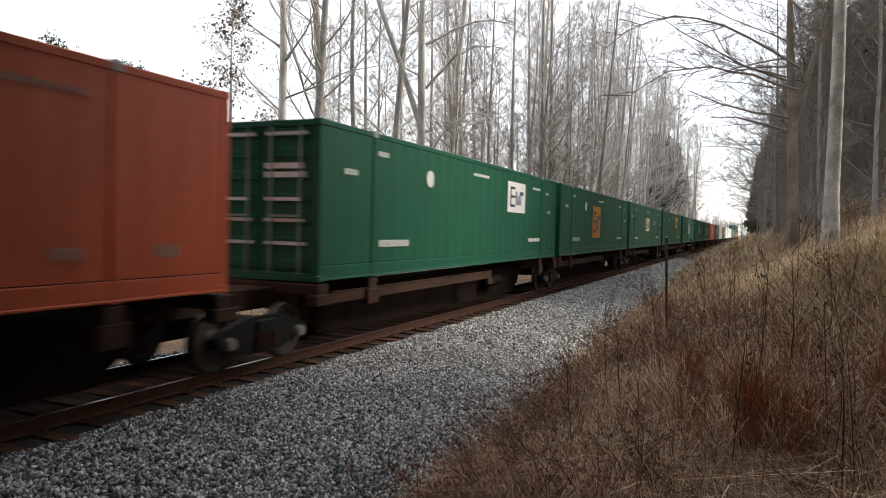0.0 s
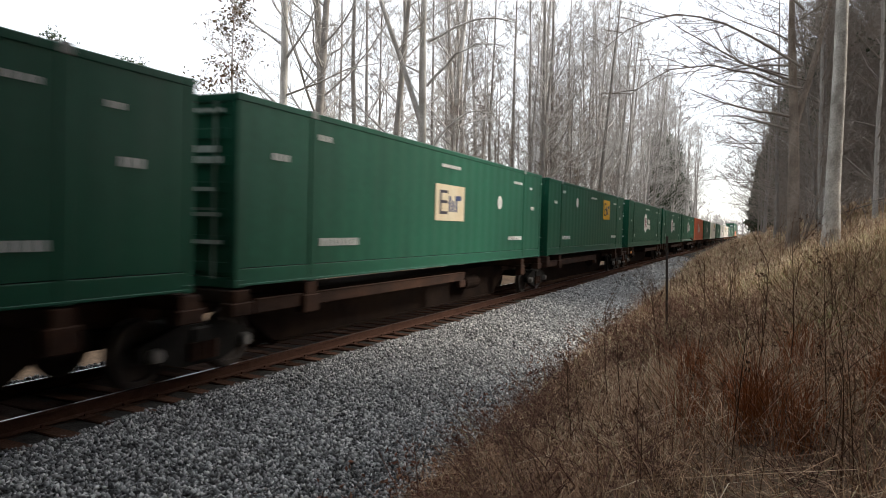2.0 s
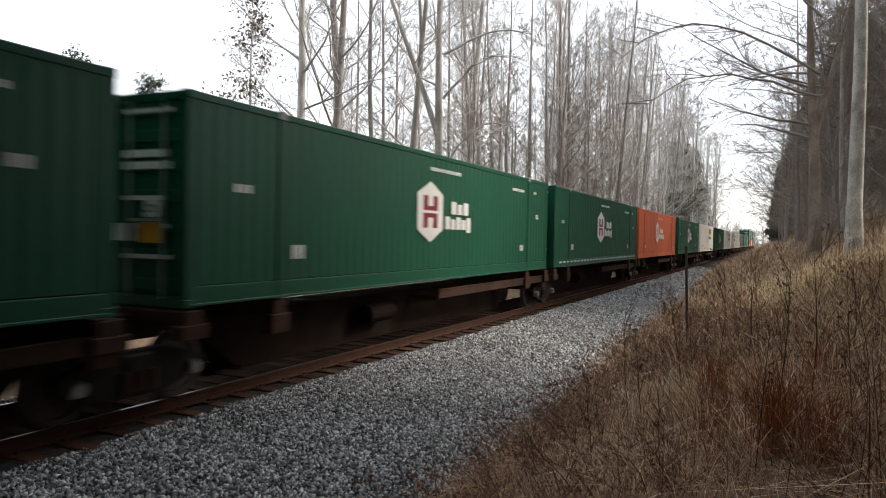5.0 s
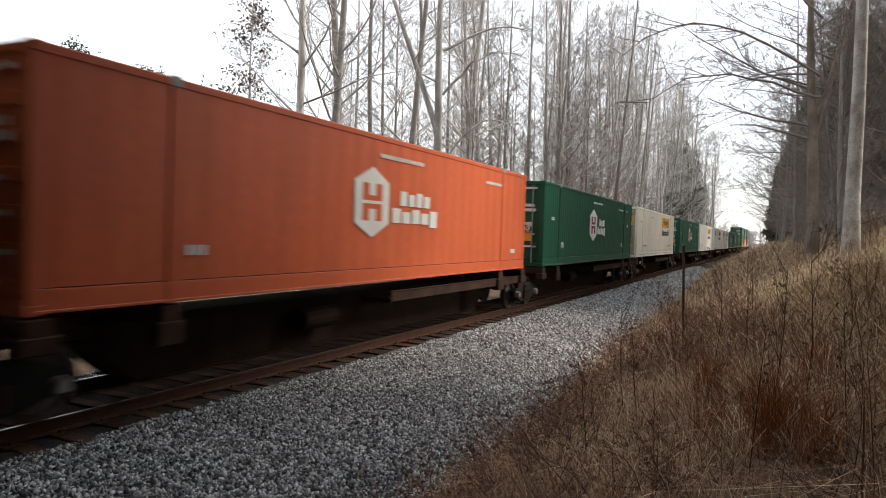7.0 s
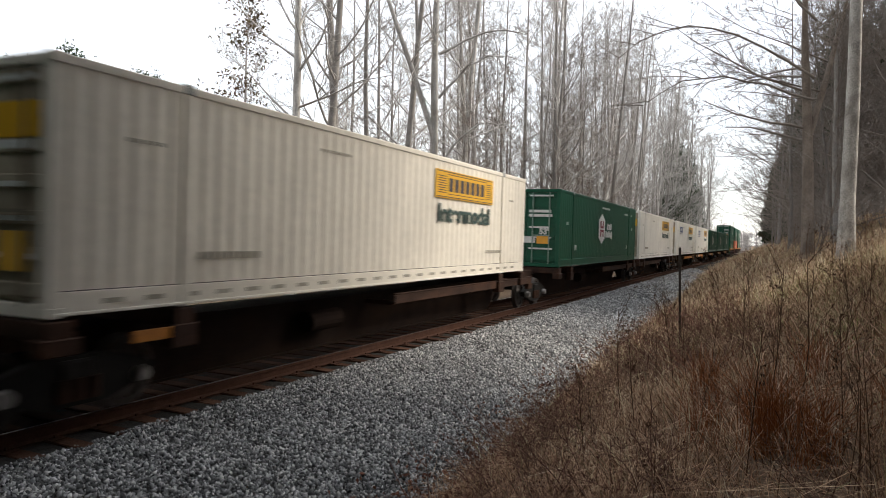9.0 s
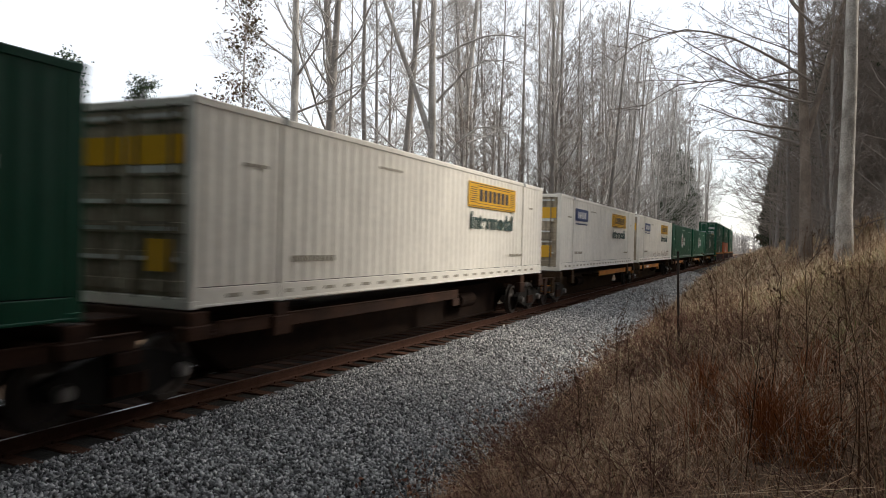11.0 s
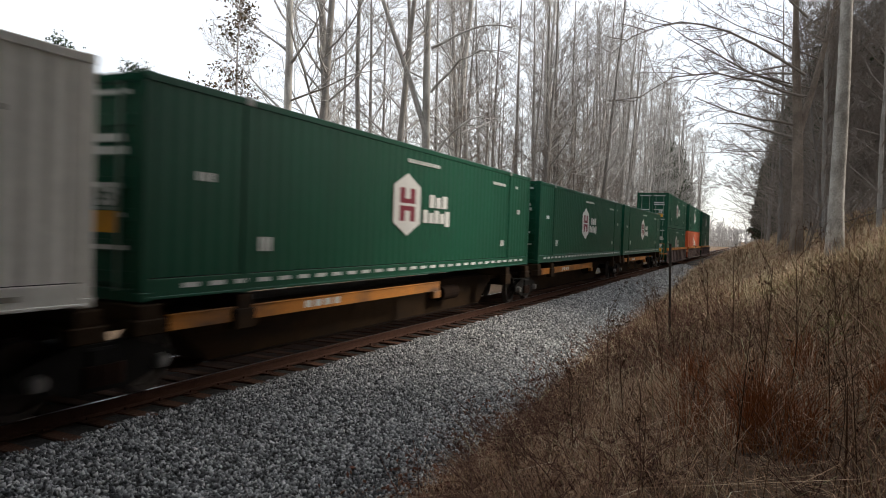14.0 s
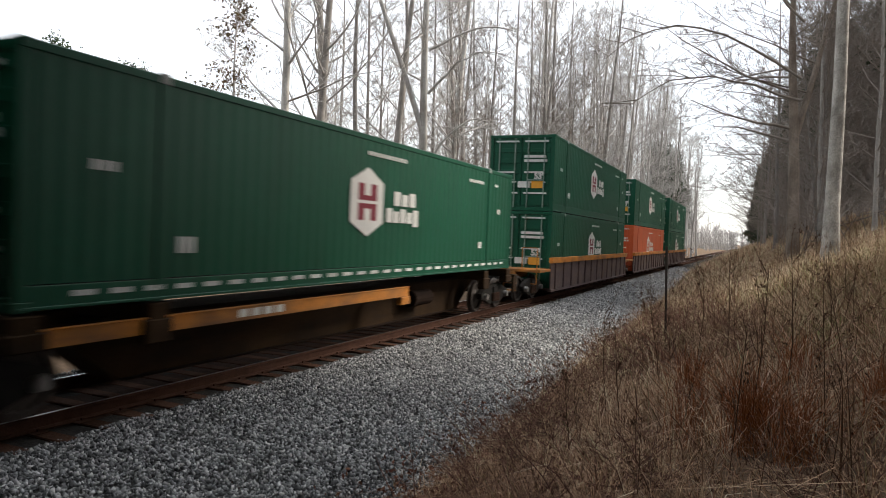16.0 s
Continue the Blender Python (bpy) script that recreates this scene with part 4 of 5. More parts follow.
tree_rng = random.Random(11)
TALL_PALE = "tall straight bare tree with pale grey bark"
TALL_GREY = "tall slim bare tree with grey-brown bark"
BUSHY = "bushy bare tree branching from near the ground"
KINDS = [bare_tree(101, 27, 0.24, M_BARK_PALE, TALL_PALE, 0.24, spread=0.22)[0],
         bare_tree(102, 26, 0.20, M_BARK, TALL_GREY, 0.20, fork=True)[0],
         bare_tree(103, 28, 0.22, M_BARK, TALL_GREY, 0.26, limbs_count=22, spread=0.2)[0],
         bare_tree(104, 25, 0.26, M_BARK_PALE, TALL_PALE, 0.2, fork=True, spread=0.28)[0],
         bare_tree(105, 24, 0.15, M_BARK, TALL_GREY, 0.20, limbs_count=20)[0],
         bare_tree(106, 18, 0.11, M_BARK, "slender young bare tree with brown twigs", 0.15, limbs_count=22, twig_mat=M_TWIG_BROWN)[0],
         bare_tree(107, 19, 0.10, M_BARK, BUSHY, 0.05, limbs_count=36, spread=0.26, twig_mat=M_TWIG_BROWN)[0],
         bare_tree(108, 16, 0.09, M_BARK, BUSHY, 0.05, fork=True, limbs_count=32, spread=0.30, twig_mat=M_TWIG_BROWN)[0]]

# the front row left of the track: x, y, kind, size
ROW = [(-11, 25.7, 0, 0.95), (-10, 26.9, 2, 1.0), (-11, 29.1, 2, 1.1), (-16, 39.3, 4, 0.9), (-11, 32.7, 4, 1.1), (-14, 38.9, 4, 1.0), (-9, 32.4, 1, 1.05),
       (-13, 46.9, 4, 1.0), (-9.5, 40.9, 0, 1.05), (-12, 49.4, 2, 1.0), (-14, 57.9, 0, 0.95)]
ROW_FAR = [(-12, 56.3, 4, 1.1), (-12, 61.6, 2, 1.0), (-10, 59.4, 1, 1.0), (-8.5, 59.9, 3, 1.1), (-8.7, 63.1, 2, 1.1), (-12, 84.4, 0, 1.0), (-10, 83.1, 2, 1.0),
           (-9, 86.5, 3, 1.0), (-8, 94.4, 1, 1.1), (-8, 111.9, 2, 1.05), (-8, 136.5, 1, 1.1), (-7, 157.2, 3, 1.0)]
plant(KINDS, ROW + ROW_FAR, tree_rng)
# the wood behind it, thinning out towards the open sky near the camera
spots = []
while len(spots) < 34:
    y = tree_rng.uniform(40, 150)
    x = -tree_rng.uniform(9, 12 + 0.22 * y)
    spots.append((x, y, tree_rng.choice([0, 1, 2, 2, 4, 4, 5, 5]), tree_rng.uniform(0.8, 1.1)))
while len(spots) < 54:
    y = tree_rng.uniform(34, 110)
    x = -tree_rng.uniform(8.0, 15.0)
    spots.append((x, y, 5, tree_rng.uniform(0.7, 1.15)))
while len(spots) < 78:
    y = tree_rng.uniform(56, 112)
    x = -tree_rng.uniform(5.0, 9.0)
    spots.append((x, y, tree_rng.choice([1, 1, 2, 2, 3, 4, 5]), tree_rng.uniform(0.95, 1.15)))
while len(spots) < 94:
    y = tree_rng.uniform(112, 190)
    x = -tree_rng.uniform(4.6, 8.0)
    spots.append((x, y, tree_rng.choice([1, 2, 3, 4]), tree_rng.uniform(1.0, 1.25)))
plant(KINDS, spots, tree_rng)
# the wood on the bank right of the track
spots = []
while len(spots) < 70:
    y = 33 + 95 * tree_rng.random() ** 1.5
    x = 9.9 + 0.03 * y + 12 * tree_rng.random() ** 1.4
    spots.append((x, y, tree_rng.choice([6, 7, 7, 5]), tree_rng.uniform(0.75, 1.05)) if y < 55 else (x, y, tree_rng.choice([1, 6, 7, 7]), tree_rng.uniform(0.65, 0.95)))
while len(spots) < 80:
    spots.append((tree_rng.uniform(10.8, 18), tree_rng.uniform(34, 58), tree_rng.choice([6, 6, 7]), tree_rng.uniform(0.95, 1.2)))
while len(spots) < 96:
    y = tree_rng.uniform(60, 170)
    spots.append((tree_rng.uniform(8.6, 11.5), y, tree_rng.choice([5, 6, 7]), tree_rng.uniform(0.55, 0.85)))
# the same wood goes on beside and behind the camera
while len(spots) < 104:
    y = tree_rng.uniform(-32, 12)
    x = tree_rng.uniform(13.5, 24) if y > -6 else tree_rng.uniform(5, 24)
    spots.append((x, y, tree_rng.choice([1, 3, 5]), tree_rng.uniform(0.6, 0.9)))
plant(KINDS, spots, tree_rng)
for k in KINDS:
    stand(k, -30 - 6 * KINDS.index(k), 120 + 9 * KINDS.index(k))

def boughed(tree, limbs, way, radius, mat, seed, side):
    """Gives a tree long bending limbs (height of start, run, rise, drop at the end) that set out along way, with side branches."""
    wood, tips, r = Limbs(), [], np.random.default_rng(seed)
    way = np.array(way, float) / np.linalg.norm(way)
    for z0, run, rise, drop in limbs:
        u = np.linspace(0, 1, 9)
        line = np.outer(run * u, (*way, 0)) + np.stack([0 * u, r.normal(0, 0.10, 9).cumsum(), z0 + rise * np.sin(u * 1.9) - drop * u ** 3 + r.normal(0, 0.05, 9)], -1)
        line[0][:2] = 0
        wood.tube(line, np.linspace(radius, radius * 0.24, 9), 6)
        for _ in range(side):
            k = r.integers(2, 8)
            q = line[k] + (line[k + 1] - line[k]) * r.uniform()
            branch(wood, tips, q, (0.9 * way[0], 0.9 * way[1] + r.normal(0, 0.5), r.normal(0.05, 0.45)), r.uniform(0.9, 2.6), 0.026, 1, r, -0.02, 4)
    wood.mesh("bough", mat).parent = tree


# the pale forked tree left of the track, with two long limbs towards it
pale, _ = bare_tree(211, 26, 0.27, M_BARK_PALE, "pale-barked forked tree with long arching limbs", 0.42, fork=True, spread=0.2, limbs_count=16)
stand(pale, -7.9, 34.0)
boughed(pale, ((10.4, 4.0, 2.6, 0.2), (12.8, 4.6, 1.6, 0.3), (6.6, 3.2, 2.8, 0.1)), (0.9, 0.42), 0.085, M_BARK_PALE, 212, 7)

# the two large trunks on the bank, and the one that reaches over the track
big, _ = bare_tree(201, 24, 0.235, M_BARK_GREY, "thick pale grey trunk standing on the grassy bank", 0.45, limbs_count=6, spread=0.18)
stand(big, 10.5, 25.3, 40)
reach, _ = bare_tree(202, 16, 0.25, M_BARK_BROWN, "grey-brown bare tree reaching over the track", 0.3, fork=True, spread=0.36, limbs_count=13, lean_to=-1.0, twig_mat=M_TWIG_BROWN, lift=0.02)
stand(reach, 9.7, 31.3, 0)
boughed(reach, ((7.2, 7.6, 3.0, 1.6), (6.4, 6.6, 1.7, 1.7), (9.5, 5.0, 3.5, 0.6)), (-1.0, -0.1), 0.06, M_TWIG_BROWN, 207, 11)
for seed, x, y, h in ((203, 9.6, 52, 17), (204, 9.2, 74, 16), (205, 9.4, 98, 18)):
    t, _ = bare_tree(seed, h, 0.15, M_BARK, "bushy bare tree leaning over the track", 0.12, spread=0.34, limbs_count=26, lean_to=-1.0, twig_mat=M_TWIG_BROWN, lift=0.03)
    stand(t, x, y, 0)

# pines
pine = pine_tree(301, 19, 0.2, "dark green pine behind the bare trees")
stand(pine, 16.5, 44)
for x, y, s in ((20, 40, 1.0), (13, 62, 0.9), (17, 75, 1.0), (12.5, 110, 0.8), (23, 58, 1.1), (11.2, 150, 0.7), (-10.5, 190, 1.1), (-13, 205, 1.0), (-9.5, 215, 0.9), (-12, 230, 1.0), (-6.6, 128, 1.1), (-7.4, 119, 1.0), (-6.6, 146, 1.15), (-6.8, 160, 1.1),
                (-40, 37, 0.84), (-41, 44, 0.83), (-44, 35, 0.78)):
    t = copy_thing(pine, pose(0, 0, 0))
    stand(t, x, y, tree_rng.uniform(0, 360), s)
# thick old pines: unseen ones added round the camera to block light, others behind the bare trees on the bank
thick = pine_tree(302, 21, 0.24, "thick dark evergreen pine on the bank", 0.22, 24000, 0.25)
stand(thick, 15.5, 8.5)
for x, y, s in ((13.5, 3.5, 0.9), (17, 1.5, 1.0), (13, -1.5, 0.9), (16, -5, 1.0), (12, -6.5, 0.9), (9.5, -8.5, 0.8), (6.5, -10.5, 0.9), (11, -13, 1.0), (3.5, -14, 0.9),
                (19.5, 6, 1.0), (-6.5, -3, 0.8), (-7.5, 2.5, 0.8), (-10, -7, 1.0), (-6, -11, 0.9), (-11, 1, 1.0), (-4, -17, 0.9), (0, -22, 1.0),
                (15.2, 14.5, 1.15), (17, 12.5, 1.15), (16.5, 16.5, 1.2), (19.5, 14, 1.2), (15.6, 18.5, 1.2), (18.5, 19, 1.25), (21, 9, 1.25), (17, 4, 1.45), (18.5, -2, 1.45), (15, -7, 1.5), (10, -12, 1.5), (5, -15, 1.4), (22, 4, 1.6), (9.8, -4.6, 1.2), (-6.3, 4.6, 0.8), (-9, -2, 1.0),
                (17, 42, 0.8), (21, 50, 0.9), (24, 60, 1.0), (19, 70, 0.9), (14.5, 84, 0.7), (14, 110, 0.7),
                (15.5, 78, 0.9), (14.5, 95, 0.9), (13, 106, 0.9), (12.8, 113, 1.0), (13, 120, 1.0), (12.6, 127, 1.0), (13, 134, 1.0), (12.5, 142, 1.0), (12.6, 150, 1.0), (12, 159, 1.0), (12, 168, 1.0), (11.5, 178, 1.0),
                (11.8, 4.5, 0.85), (10.8, -3.5, 0.9), (7.2, -5.0, 0.95), (3.8, -7.5, 0.9), (14.6, 6.5, 1.1), (0.5, -13, 1.0), (21, 0, 1.2)):
    t = copy_thing(thick, pose(0, 0, 0))
    stand(t, x, y, tree_rng.uniform(0, 360), s)

# bushy cedars: unseen ones added behind the camera to block sky light, others along the far bank
cedar = pine_tree(303, 13, 0.16, "bushy dark evergreen cedar with branches to the ground", 0.04, 20000, 0.24)
stand(cedar, 12.5, -4.5)
for x, y, s in ((9.3, -6.0, 1.0), (6.3, -7.0, 1.0), (4.2, -9.5, 1.0), (7.5, -9.5, 1.2), (11, -8.5, 1.2), (15, -2, 1.1), (14.2, 2.0, 1.1), (15.5, 5.5, 1.2), (3.6, -12.5, 1.2),
                (13.5, -9, 1.2), (6, -13, 1.3), (18, -6, 1.3), (3.8, -17, 1.3), (3.6, -22, 1.4), (-4.4, -20, 1.4), (-5, -8, 1.1), (-5.2, -3, 1.0), (-5.5, -14, 1.3), (-7.5, -5.5, 1.3),
                (13.4, 8.6, 1.0), (10.4, 108, 0.6), (10.5, 117, 0.8), (9.8, 128, 1.0), (10, 142, 1.1), (9.6, 158, 1.1),
                (9, 175, 1.1), (12, 186, 1.2), (10.5, 197, 1.2)):
    stand(copy_thing(cedar, pose(0, 0, 0)), x, y, tree_rng.uniform(0, 360), s)

# a half-leafed oak behind the train
oak, oak_tips = bare_tree(310, 17, 0.16, M_BARK, "small oak keeping some withered leaves", 0.3, spread=0.25, limbs_count=18)
stand(oak, -22, 35)
leaves = leaf_cards("foliage", oak_tips, 0.35, 1900, 0.13, M_LEAF, np.random.default_rng(4))
leaves.parent = oak

# far woods that close the cutting
far = Limbs()
fr = np.random.default_rng(77)
for _ in range(420):
    y = fr.uniform(195, 440)
    x = fr.uniform(-80, 70)
    if -6 < x < 7 and y < 390:
        continue
    z = ground_at(x, y)
    h = fr.uniform(9, 15) if y > 300 else fr.uniform(13, 20)
    pts = bent((x, y, z - 0.3), (0, 0, 1), h, 4, 0.03, 0, fr)
    far.tube(pts, np.linspace(0.2, 0.05, 5), 4)
    for _ in range(20):
        t = fr.uniform(0.2, 1)
        i = min(int(t * 4), 3)
        q = pts[i] + (pts[i + 1] - pts[i]) * (t * 4 - i)
        b = bent(q, (*fr.normal(0, 1, 2), 0.7), fr.uniform(1.5, 5), 3, 0.2, 0.05, fr)
        far.tube(b, np.linspace(0.11, 0.04, 4), 3)
for _ in range(150):
    y, x = fr.uniform(400, 440), fr.uniform(-30, 45)
    pts = bent((x, y, -1.3), (0, 0, 1), fr.uniform(8, 12.5), 4, 0.03, 0, fr)
    far.tube(pts, np.linspace(0.25, 0.08, 5), 4)
    for _ in range(22):
        i = fr.integers(0, 4)
        far.tube(bent(pts[i], (*fr.normal(0, 1, 2), 0.8), fr.uniform(1.5, 4), 2, 0.2, 0.05, fr), np.linspace(0.16, 0.08, 3), 3)
tagged(far.mesh("far_woods", M_TWIG), "hazy bare woods in the distance", "woods", kind="stuff")
# brush at the foot of the wood left of the track
brush = Limbs()
for _ in range(1500):
    y = fr.uniform(12, 190)
    x = -fr.uniform(6.0, 20)
    z = ground_at(x, y)
    h = fr.uniform(0.8, 3.6)
    b = bent((x, y, z - 0.1), (fr.normal(0, 0.4), fr.normal(0, 0.4), 1), h, 3, 0.16, 0.02, fr)
    brush.tube(b, np.linspace(0.018, 0.006, 4), 3)
    for _ in range(4):
        q = b[fr.integers(1, 4)]
        brush.tube(bent(q, (*fr.normal(0, 0.8, 2), 0.7), h * 0.4, 2, 0.15, 0.03, fr), np.linspace(0.009, 0.004, 3), 3)
tagged(brush.mesh("undergrowth", M_TWIG_BROWN), "tangled bare brown undergrowth at the wood's edge", "undergrowth", kind="stuff")
thicket = Limbs()
for _ in range(1100):
    y = fr.uniform(30, 190)
    x = 8.6 + 0.02 * y + fr.uniform(0, 1) ** 1.5 * 20
    z = ground_at(x, y)
    h = fr.uniform(1.2, 6.5)
    b = bent((x, y, z - 0.1), (fr.normal(0, 0.35), fr.normal(0, 0.35), 1), h, 3, 0.14, 0.02, fr)
    thicket.tube(b, np.linspace(0.022, 0.006, 4), 3)
    for _ in range(9):
        q = b[fr.integers(1, 4)]
        thicket.tube(bent(q, (*fr.normal(0, 0.8, 2), 0.6), h * 0.35, 2, 0.15, 0.03, fr), np.linspace(0.014, 0.007, 3), 3)
tagged(thicket.mesh("undergrowth", M_TWIG_BROWN), "dense bare thicket under the trees on the bank", "undergrowth", kind="stuff")


# ---------------------------------------------------------------- the white house behind the train
def house():
    h = tagged(new("house"), "small white clapboard house with a gable roof", "house")
    h.matrix_basis = pose(-18.0, 16.6, -0.95)
    half, eave, slope, depth = 4.6, 3.6, 0.78, 9.0
    gable = [(-half, 0), (half, 0), (half, eave), (0, eave + slope * half), (-half, eave)]
    part("wall", prism(gable, 0, -depth, 0), M_SIDING, h)
    boards = 26
    for i in range(boards):
        z = 0.12 + i * 0.27
        w = half if z + 0.26 < eave else half - (z + 0.26 - eave) / slope
        if w > 0.3:
            part("clapboard", prism([(0.002, z), (0.035, z), (0.012, z + 0.262), (0.002, z + 0.262)], 1, -w, w), M_SIDING, h)
    for s in (-1, 1):
        part("corner_board", boxes((0.0, 0.05, s * half - 0.07, s * half + 0.07, 0.0, eave)), M_SIDING, h)
        run = [(s * (half + 0.45), eave - 0.35), (0, eave + slope * half), (0, eave + slope * half + 0.22), (s * (half + 0.45), eave - 0.13)]
        part("roof", prism(run, 0, -depth - 0.3, 0.33), M_ROOF, h, "grey shingle roof slope")
        rake = [(s * (half + 0.45), eave - 0.52), (0, eave + slope * half - 0.17), (0, eave + slope * half + 0.20), (s * (half + 0.45), eave - 0.15)]
        part("rake_board", prism(rake, 0, 0.334, 0.37), M_SIDING, h)
    win = part("window", boxes((0.037, 0.06, 2.35, 3.45, 0.7, 1.75)), M_PANE, h, "dark window")
    for y0, y1, z0, z1 in ((2.27, 2.35, 0.62, 1.83), (3.45, 3.53, 0.62, 1.83), (2.35, 3.45, 1.75, 1.83), (2.35, 3.45, 0.62, 0.70), (2.35, 3.45, 1.2, 1.25)):
        part("window_frame", boxes((0.037, 0.085, y0, y1, z0, z1)), M_SIDING, win)


M_SIDING = material("white_clapboard_paint", (0.80, 0.80, 0.78), 0.6, var=0.08, scale=2, dirt=(0.35, 0.34, 0.31), dirt_amount=0.3, dirt_scale=(1, 1, 1))
M_ROOF = material("grey_shingles", (0.20, 0.20, 0.21), 0.9, var=0.3, scale=5, bump=0.4)
M_PANE = material("dark_window_glass", (0.02, 0.025, 0.03), 0.1, var=0.1, scale=2)
house()


# ---------------------------------------------------------------- grass and weeds on the bank
def grass(name, count, y0, y1, depth, tall, width, mat, label, seed, clump=0.5, power=1.0, inner=0.0):
    """Bent dead blades growing in tufts from the bank."""
    r = np.random.default_rng(seed)
    tufts = max(1, count // 22)
    ty = y0 + (y1 - y0) * r.uniform(0, 1, tufts) ** power
    tx = ballast_edge(ty) + 0.05 + inner + depth * r.uniform(0, 1, tufts) ** 1.1 - r.exponential(0.12, tufts)
    th = r.uniform(0.3, 1.05, tufts) * np.where(tx < ballast_edge(ty) + 0.7, 0.6, 1.0)
    lean = r.normal(0, 0.62, (tufts, 2))
    i = r.integers(0, tufts, count)
    x, y = tx[i] + r.normal(0, 0.16 * clump * 2, count), ty[i] + r.normal(0, 0.16 * clump * 2, count)
    near = (x - 8.29) ** 2 + y ** 2 > 1.9 ** 2
    x, y, i = x[near], y[near], i[near]
    k = len(x)
    z = ground_height(x, y) - 0.03
    h = tall * th[i] * r.uniform(0.45, 1.1, k)
    a = r.uniform(0, math.tau, k)
    side = np.stack([np.cos(a), np.sin(a), np.zeros(k)], -1) * (width * r.uniform(0.5, 1.2, k))[:, None]
    bend = lean[i] + r.normal(0, 0.62, (k, 2))
    p0 = np.stack([x, y, z], -1)
    p1 = p0 + np.stack([bend[:, 0] * h * 0.35, bend[:, 1] * h * 0.35, h * 0.55], -1)
    p2 = p0 + np.stack([bend[:, 0] * h * 1.1, bend[:, 1] * h * 1.1, h * np.maximum(1 - 0.28 * np.abs(bend).sum(1), 0.3)], -1)
    v = np.stack([p0 - side, p0 + side, p1 + side * 0.8, p1 - side * 0.8, p2 + side * 0.2, p2 - side * 0.2], 1).reshape(-1, 3)
    f = (np.arange(k)[:, None, None] * 6 + np.array([[0, 1, 2, 3], [3, 2, 4, 5]])[None]).reshape(-1, 4)
    return tagged(raw_mesh(name, v, f, mat), label, "grass", kind="stuff")


grass("dead_grass", 42000, 1.5, 16, 9, 0.62, 0.0035, M_GRASS, "tall reddish-brown dead grass on the bank", 21)
grass("dead_grass", 38000, 11, 45, 13, 0.80, 0.006, M_GRASS_TAN, "tan dead grass on the upper bank", 22)
grass("dead_grass", 26000, 40, 150, 12, 1.15, 0.018, M_GRASS_TAN, "tan dead grass on the far bank", 23)
grass("dead_grass", 18000, 2, 22, 3.0, 0.42, 0.0035, M_GRASS, "low russet grass at the ballast edge", 24)
grass("dead_grass", 16000, 2.2, 9, 6.5, 0.5, 0.0035, M_GRASS, "matted brown dead grass close by", 27, clump=1.4)
grass("straw_stalks", 6500, 3, 24, 9, 1.0, 0.005, M_GRASS_TAN, "long pale bent straw stalks on the bank", 25, clump=1.6)
grass("green_grass", 15000, 8.5, 22, 5, 0.34, 0.006, M_GREEN_GRASS, "pale green winter grass on the upper bank", 28, clump=1.8, inner=4.2)
grass("straw_stalks", 7000, 6, 24, 6, 0.7, 0.006, M_GRASS_TAN, "pale flattened straw on the upper bank", 29, clump=1.8, inner=3.4)
grass("green_grass", 12000, 8, 26, 9, 0.30, 0.005, M_GREEN_GRASS, "short green winter grass among dead stalks", 26, clump=1.5)


def weed(seed, height):
    """A dry branched weed stalk with small seed heads."""
    r = np.random.default_rng(seed)
    w = tagged(new("dry_weed"), "dry brown weed stalk with dead seed heads", "weed", "weeds on the bank")
    stalk, heads = Limbs(), []
    pts = bent((0, 0, -0.05), (r.normal(0, 0.1), r.normal(0, 0.1), 1), height, 5, 0.06, 0.0, r)
    stalk.tube(pts, np.linspace(0.006, 0.0025, 6), 4)
    for _ in range(11):
        t = r.uniform(0.35, 1)
        i = min(int(t * 5), 4)
        q = pts[i] + (pts[i + 1] - pts[i]) * (t * 5 - i)
        b = bent(q, (*r.normal(0, 0.6, 2), 0.8), height * r.uniform(0.12, 0.3), 3, 0.15, 0.03, r)
        stalk.tube(b, np.linspace(0.003, 0.0015, 4), 3)
        heads += [b[-1], b[-1], b[-2]]
    s = tagged(stalk.mesh("stalk", M_WEED), kind="stuff")
    s.parent = w
    h = tagged(leaf_cards("flower_head", heads, 0.016, 70, 0.015, M_WEED, r), kind="stuff")
    h.parent = w
    return w


def russet_clump(x, y, seed, count, tall):
    """One arching tuft of rust-coloured grass."""
    r = np.random.default_rng(seed)
    blades = Limbs()
    for _ in range(count):
        a, out = r.uniform(0, math.tau), abs(r.normal(0, 0.32))
        h = tall * r.uniform(0.5, 1.0)
        p = np.array([r.normal(0, 0.07), r.normal(0, 0.07), -0.03])
        q = p + np.array([math.cos(a) * out * h * 0.5, math.sin(a) * out * h * 0.5, h * 0.6])
        e = q + np.array([math.cos(a) * out * h, math.sin(a) * out * h, h * 0.35])
        blades.tube(np.array([p, q, e]), (0.0028, 0.0022, 0.0008), 3)
    ob = tagged(blades.mesh("grass_clump", M_RUSSET), "arching tuft of rust-orange dead grass", "grass", "grass clumps on the bank")
    stand(ob, x, y)


for i, (x, y, n, tall) in enumerate(((8.35, 5.3, 170, 0.75), (8.6, 5.0, 120, 0.6), (9.15, 5.4, 150, 0.55), (7.9, 5.9, 90, 0.6), (7.75, 7.6, 120, 0.7), (8.7, 7.2, 110, 0.7))):
    russet_clump(x, y, 500 + i, n, tall)


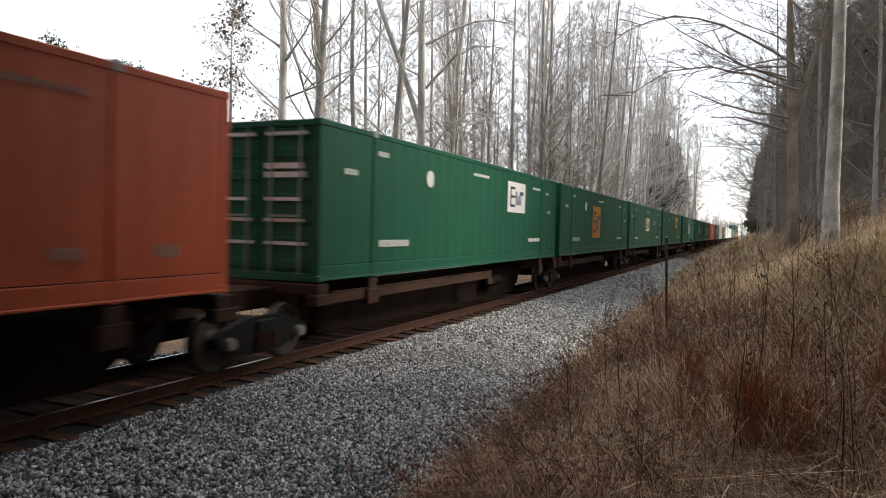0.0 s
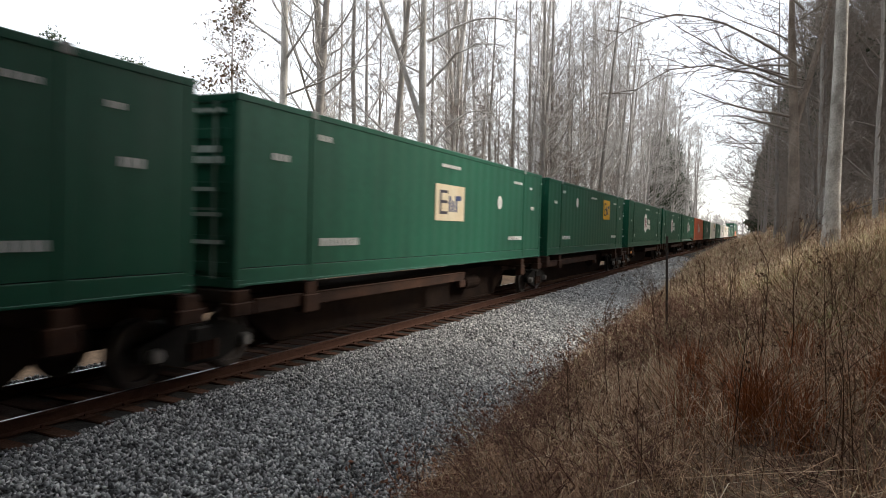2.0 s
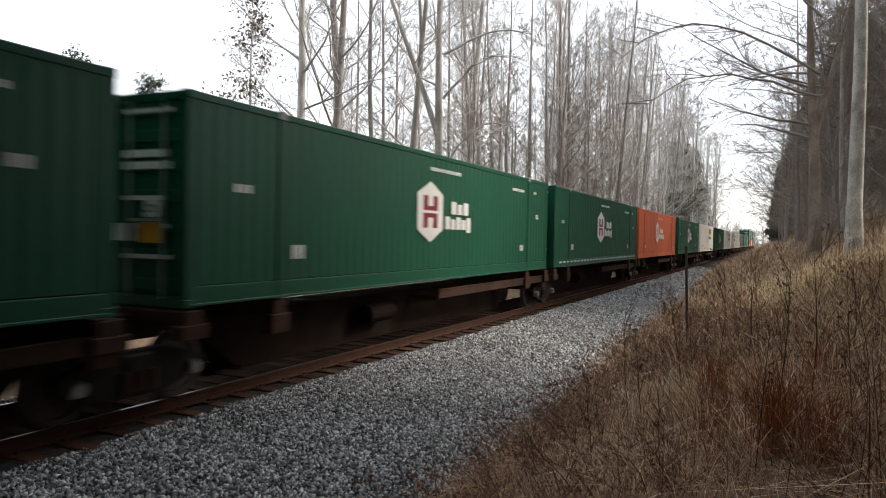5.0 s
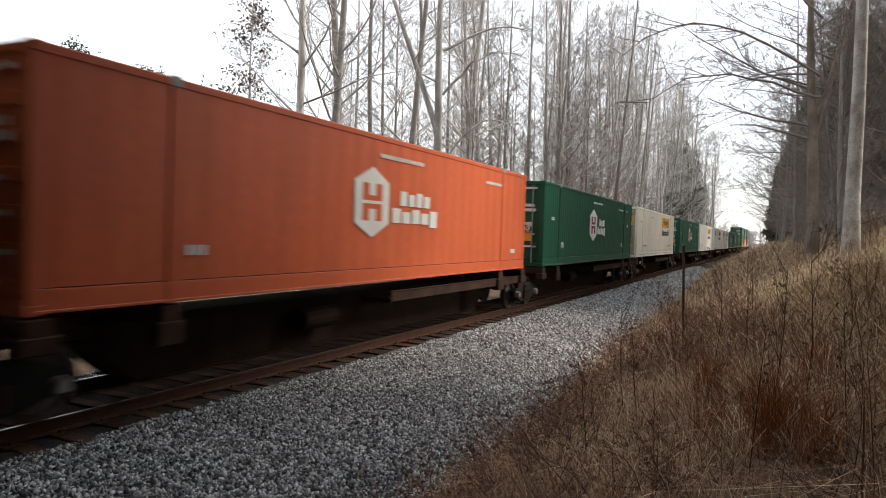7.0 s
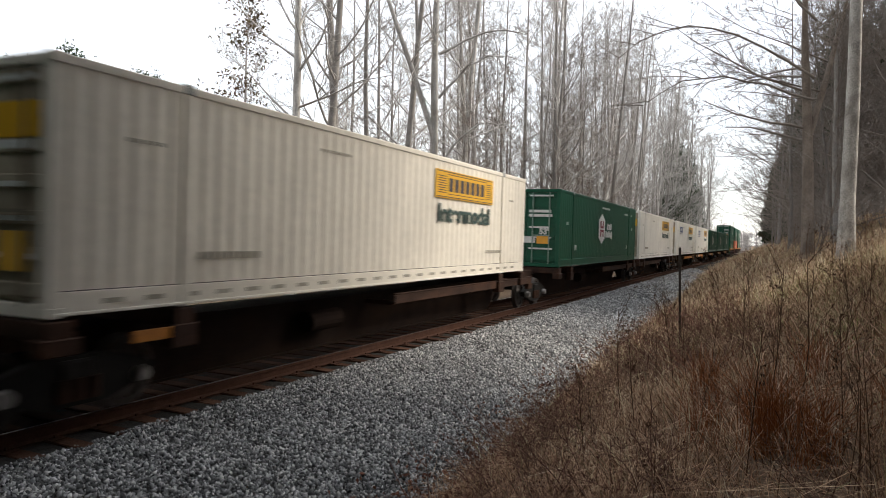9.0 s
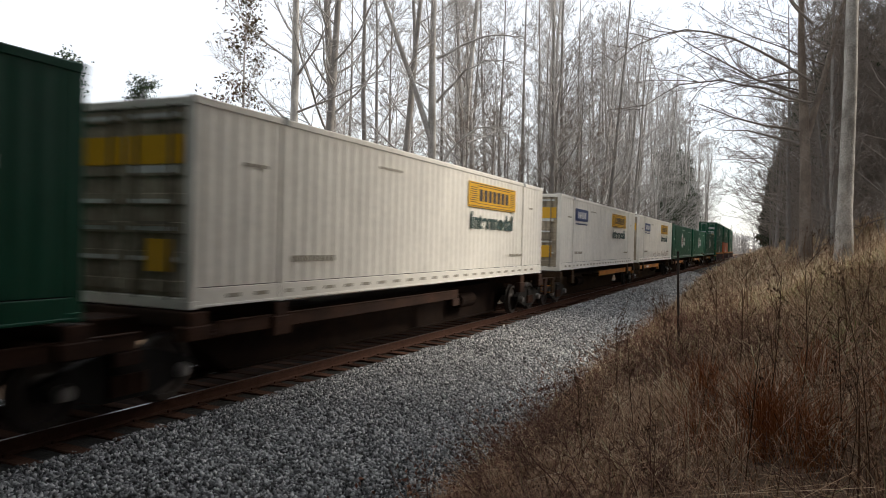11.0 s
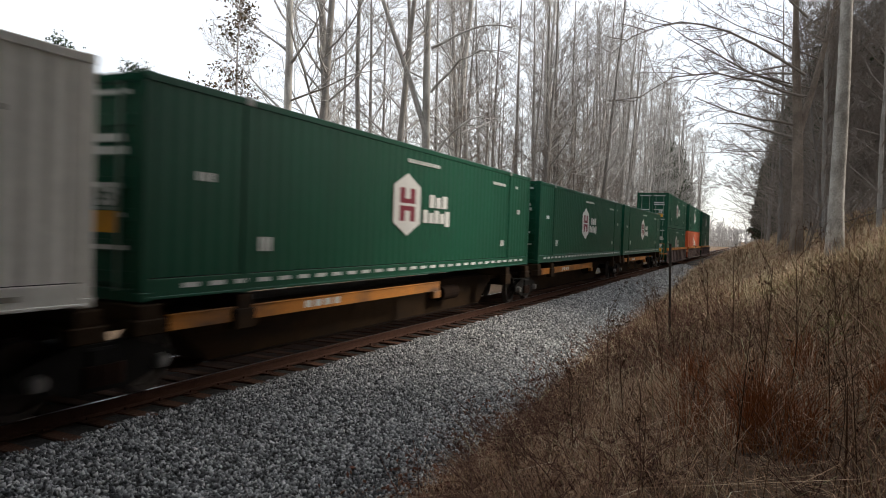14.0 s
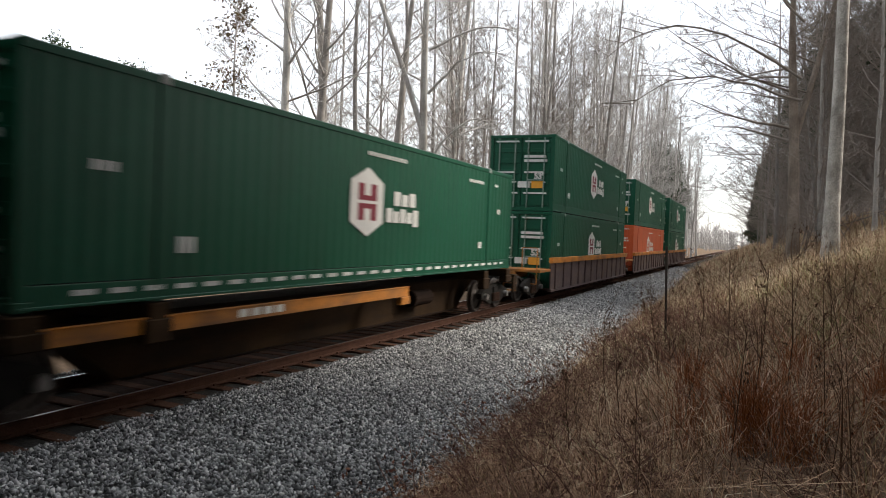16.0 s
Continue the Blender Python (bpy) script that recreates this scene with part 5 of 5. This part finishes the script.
def bramble(seed, height):
    """A low tangled bush of thin red-brown canes with side twigs and a few dead leaves."""
    r = np.random.default_rng(seed)
    b = tagged(new("bramble_bush"), "tangled leafless bush of thin red-brown canes", "bush", "brambles on the bank")
    canes, ends = Limbs(), []
    for _ in range(9):
        pts = bent((*r.normal(0, 0.12, 2), -0.05), (*r.normal(0, 0.55, 2), 1), height * r.uniform(0.6, 1.1), 6, 0.13, -0.03, r)
        canes.tube(pts, np.linspace(0.0055, 0.002, 7), 4)
        for _ in range(8):
            k = r.integers(1, 6)
            side = bent(pts[k], (*r.normal(0, 0.8, 2), 0.6), height * r.uniform(0.15, 0.42), 3, 0.2, 0.0, r)
            canes.tube(side, np.linspace(0.003, 0.0012, 4), 3)
            ends.append(side[-1])
            for _ in range(3):
                tip = side[r.integers(1, 4)]
                e = tip + r.normal(0, 0.06, 3) + np.array([0, 0, 0.04])
                canes.ribbon(tip, e, 0.0014, r.normal(0, 1, 3))
                ends.append(e)
    c = tagged(canes.mesh("cane_tangle", M_BRAMBLE), kind="stuff")
    c.parent = b
    f = tagged(leaf_cards("dead_foliage", ends, 0.02, 130, 0.014, M_BRAMBLE, r), kind="stuff")
    f.parent = b
    return b


brambles = [bramble(520 + i, 0.75 + 0.12 * i) for i in range(4)]
bramble_rng = random.Random(19)
for i, b in enumerate(brambles):
    stand(b, 6.2 + 0.35 * i, 7.0 + 1.3 * i)
for _ in range(95):
    y = 3.4 + 17 * bramble_rng.random() ** 1.2
    x = float(ballast_edge(y)) + 0.25 + (2.6 if bramble_rng.random() < 0.7 else 5.5) * bramble_rng.random()
    if (x - 8.29) ** 2 + y ** 2 < 10:
        continue
    stand(copy_thing(bramble_rng.choice(brambles), pose(0, 0, 0)), x, y, bramble_rng.uniform(0, 360), bramble_rng.uniform(0.55, 1.1))

lr = np.random.default_rng(61)
ly = 2.5 + 30 * lr.uniform(0, 1, 5000) ** 1.4
lx = ballast_edge(ly) + lr.normal(0.25, 0.42, 5000)
lz = np.where(lx < ballast_edge(ly), ballast_height(lx, ly) + 0.05, ground_height(lx, ly) + 0.05)
tagged(leaf_cards("leaf_litter", np.stack([lx, ly, lz], -1), 0.03, 9000, 0.035, M_LITTER, lr), "russet fallen leaves along the ballast edge", "leaf litter", kind="stuff")

weeds = [weed(400 + i, 0.95 + 0.15 * i) for i in range(5)]
weed_rng = random.Random(9)
for i, w in enumerate(weeds):
    stand(w, 6.8 + 0.3 * i, 6.5 + i * 0.9)
for _ in range(150):
    y = 3.2 + 24 * weed_rng.random() ** 1.3
    x = 6.1 + 7.0 * weed_rng.random() ** 1.1
    if (x - 8.29) ** 2 + y ** 2 < 12 or x < 8.6 - 0.27 * y:
        continue
    t = copy_thing(weed_rng.choice(weeds), pose(0, 0, 0))
    stand(t, x, y, weed_rng.uniform(0, 360), weed_rng.uniform(0.55, 0.95))

# an old fence post in the weeds
post_bm = boxes((-0.022, 0.022, -0.02, 0.02, -0.4, 1.9), bevel=0.006)
for v in post_bm.verts:
    v.co.x += 0.06 * max(v.co.z, 0) ** 1.2 * -0.6
fence_post = tagged(part("fence_post", post_bm, M_POST), "thin dark weathered fence post leaning in the weeds", "post")
stand(fence_post, 6.85, 14.0)


# ---------------------------------------------------------------- what moves
def motions():
    for thing, start, z in CARRIED:
        walk(thing, [(t, pose(0, start - SPEED * t, z)) for t in np.linspace(0, 16, 9)])
    turn = math.degrees(SPEED / 0.455) / FPS
    for axle in WHEELS:
        m = axle.matrix_basis.translation.copy()
        walk(axle, [(i / FPS, pose(*m, (turn * i) % 360)) for i in range(16 * FPS + 1)])


motions()
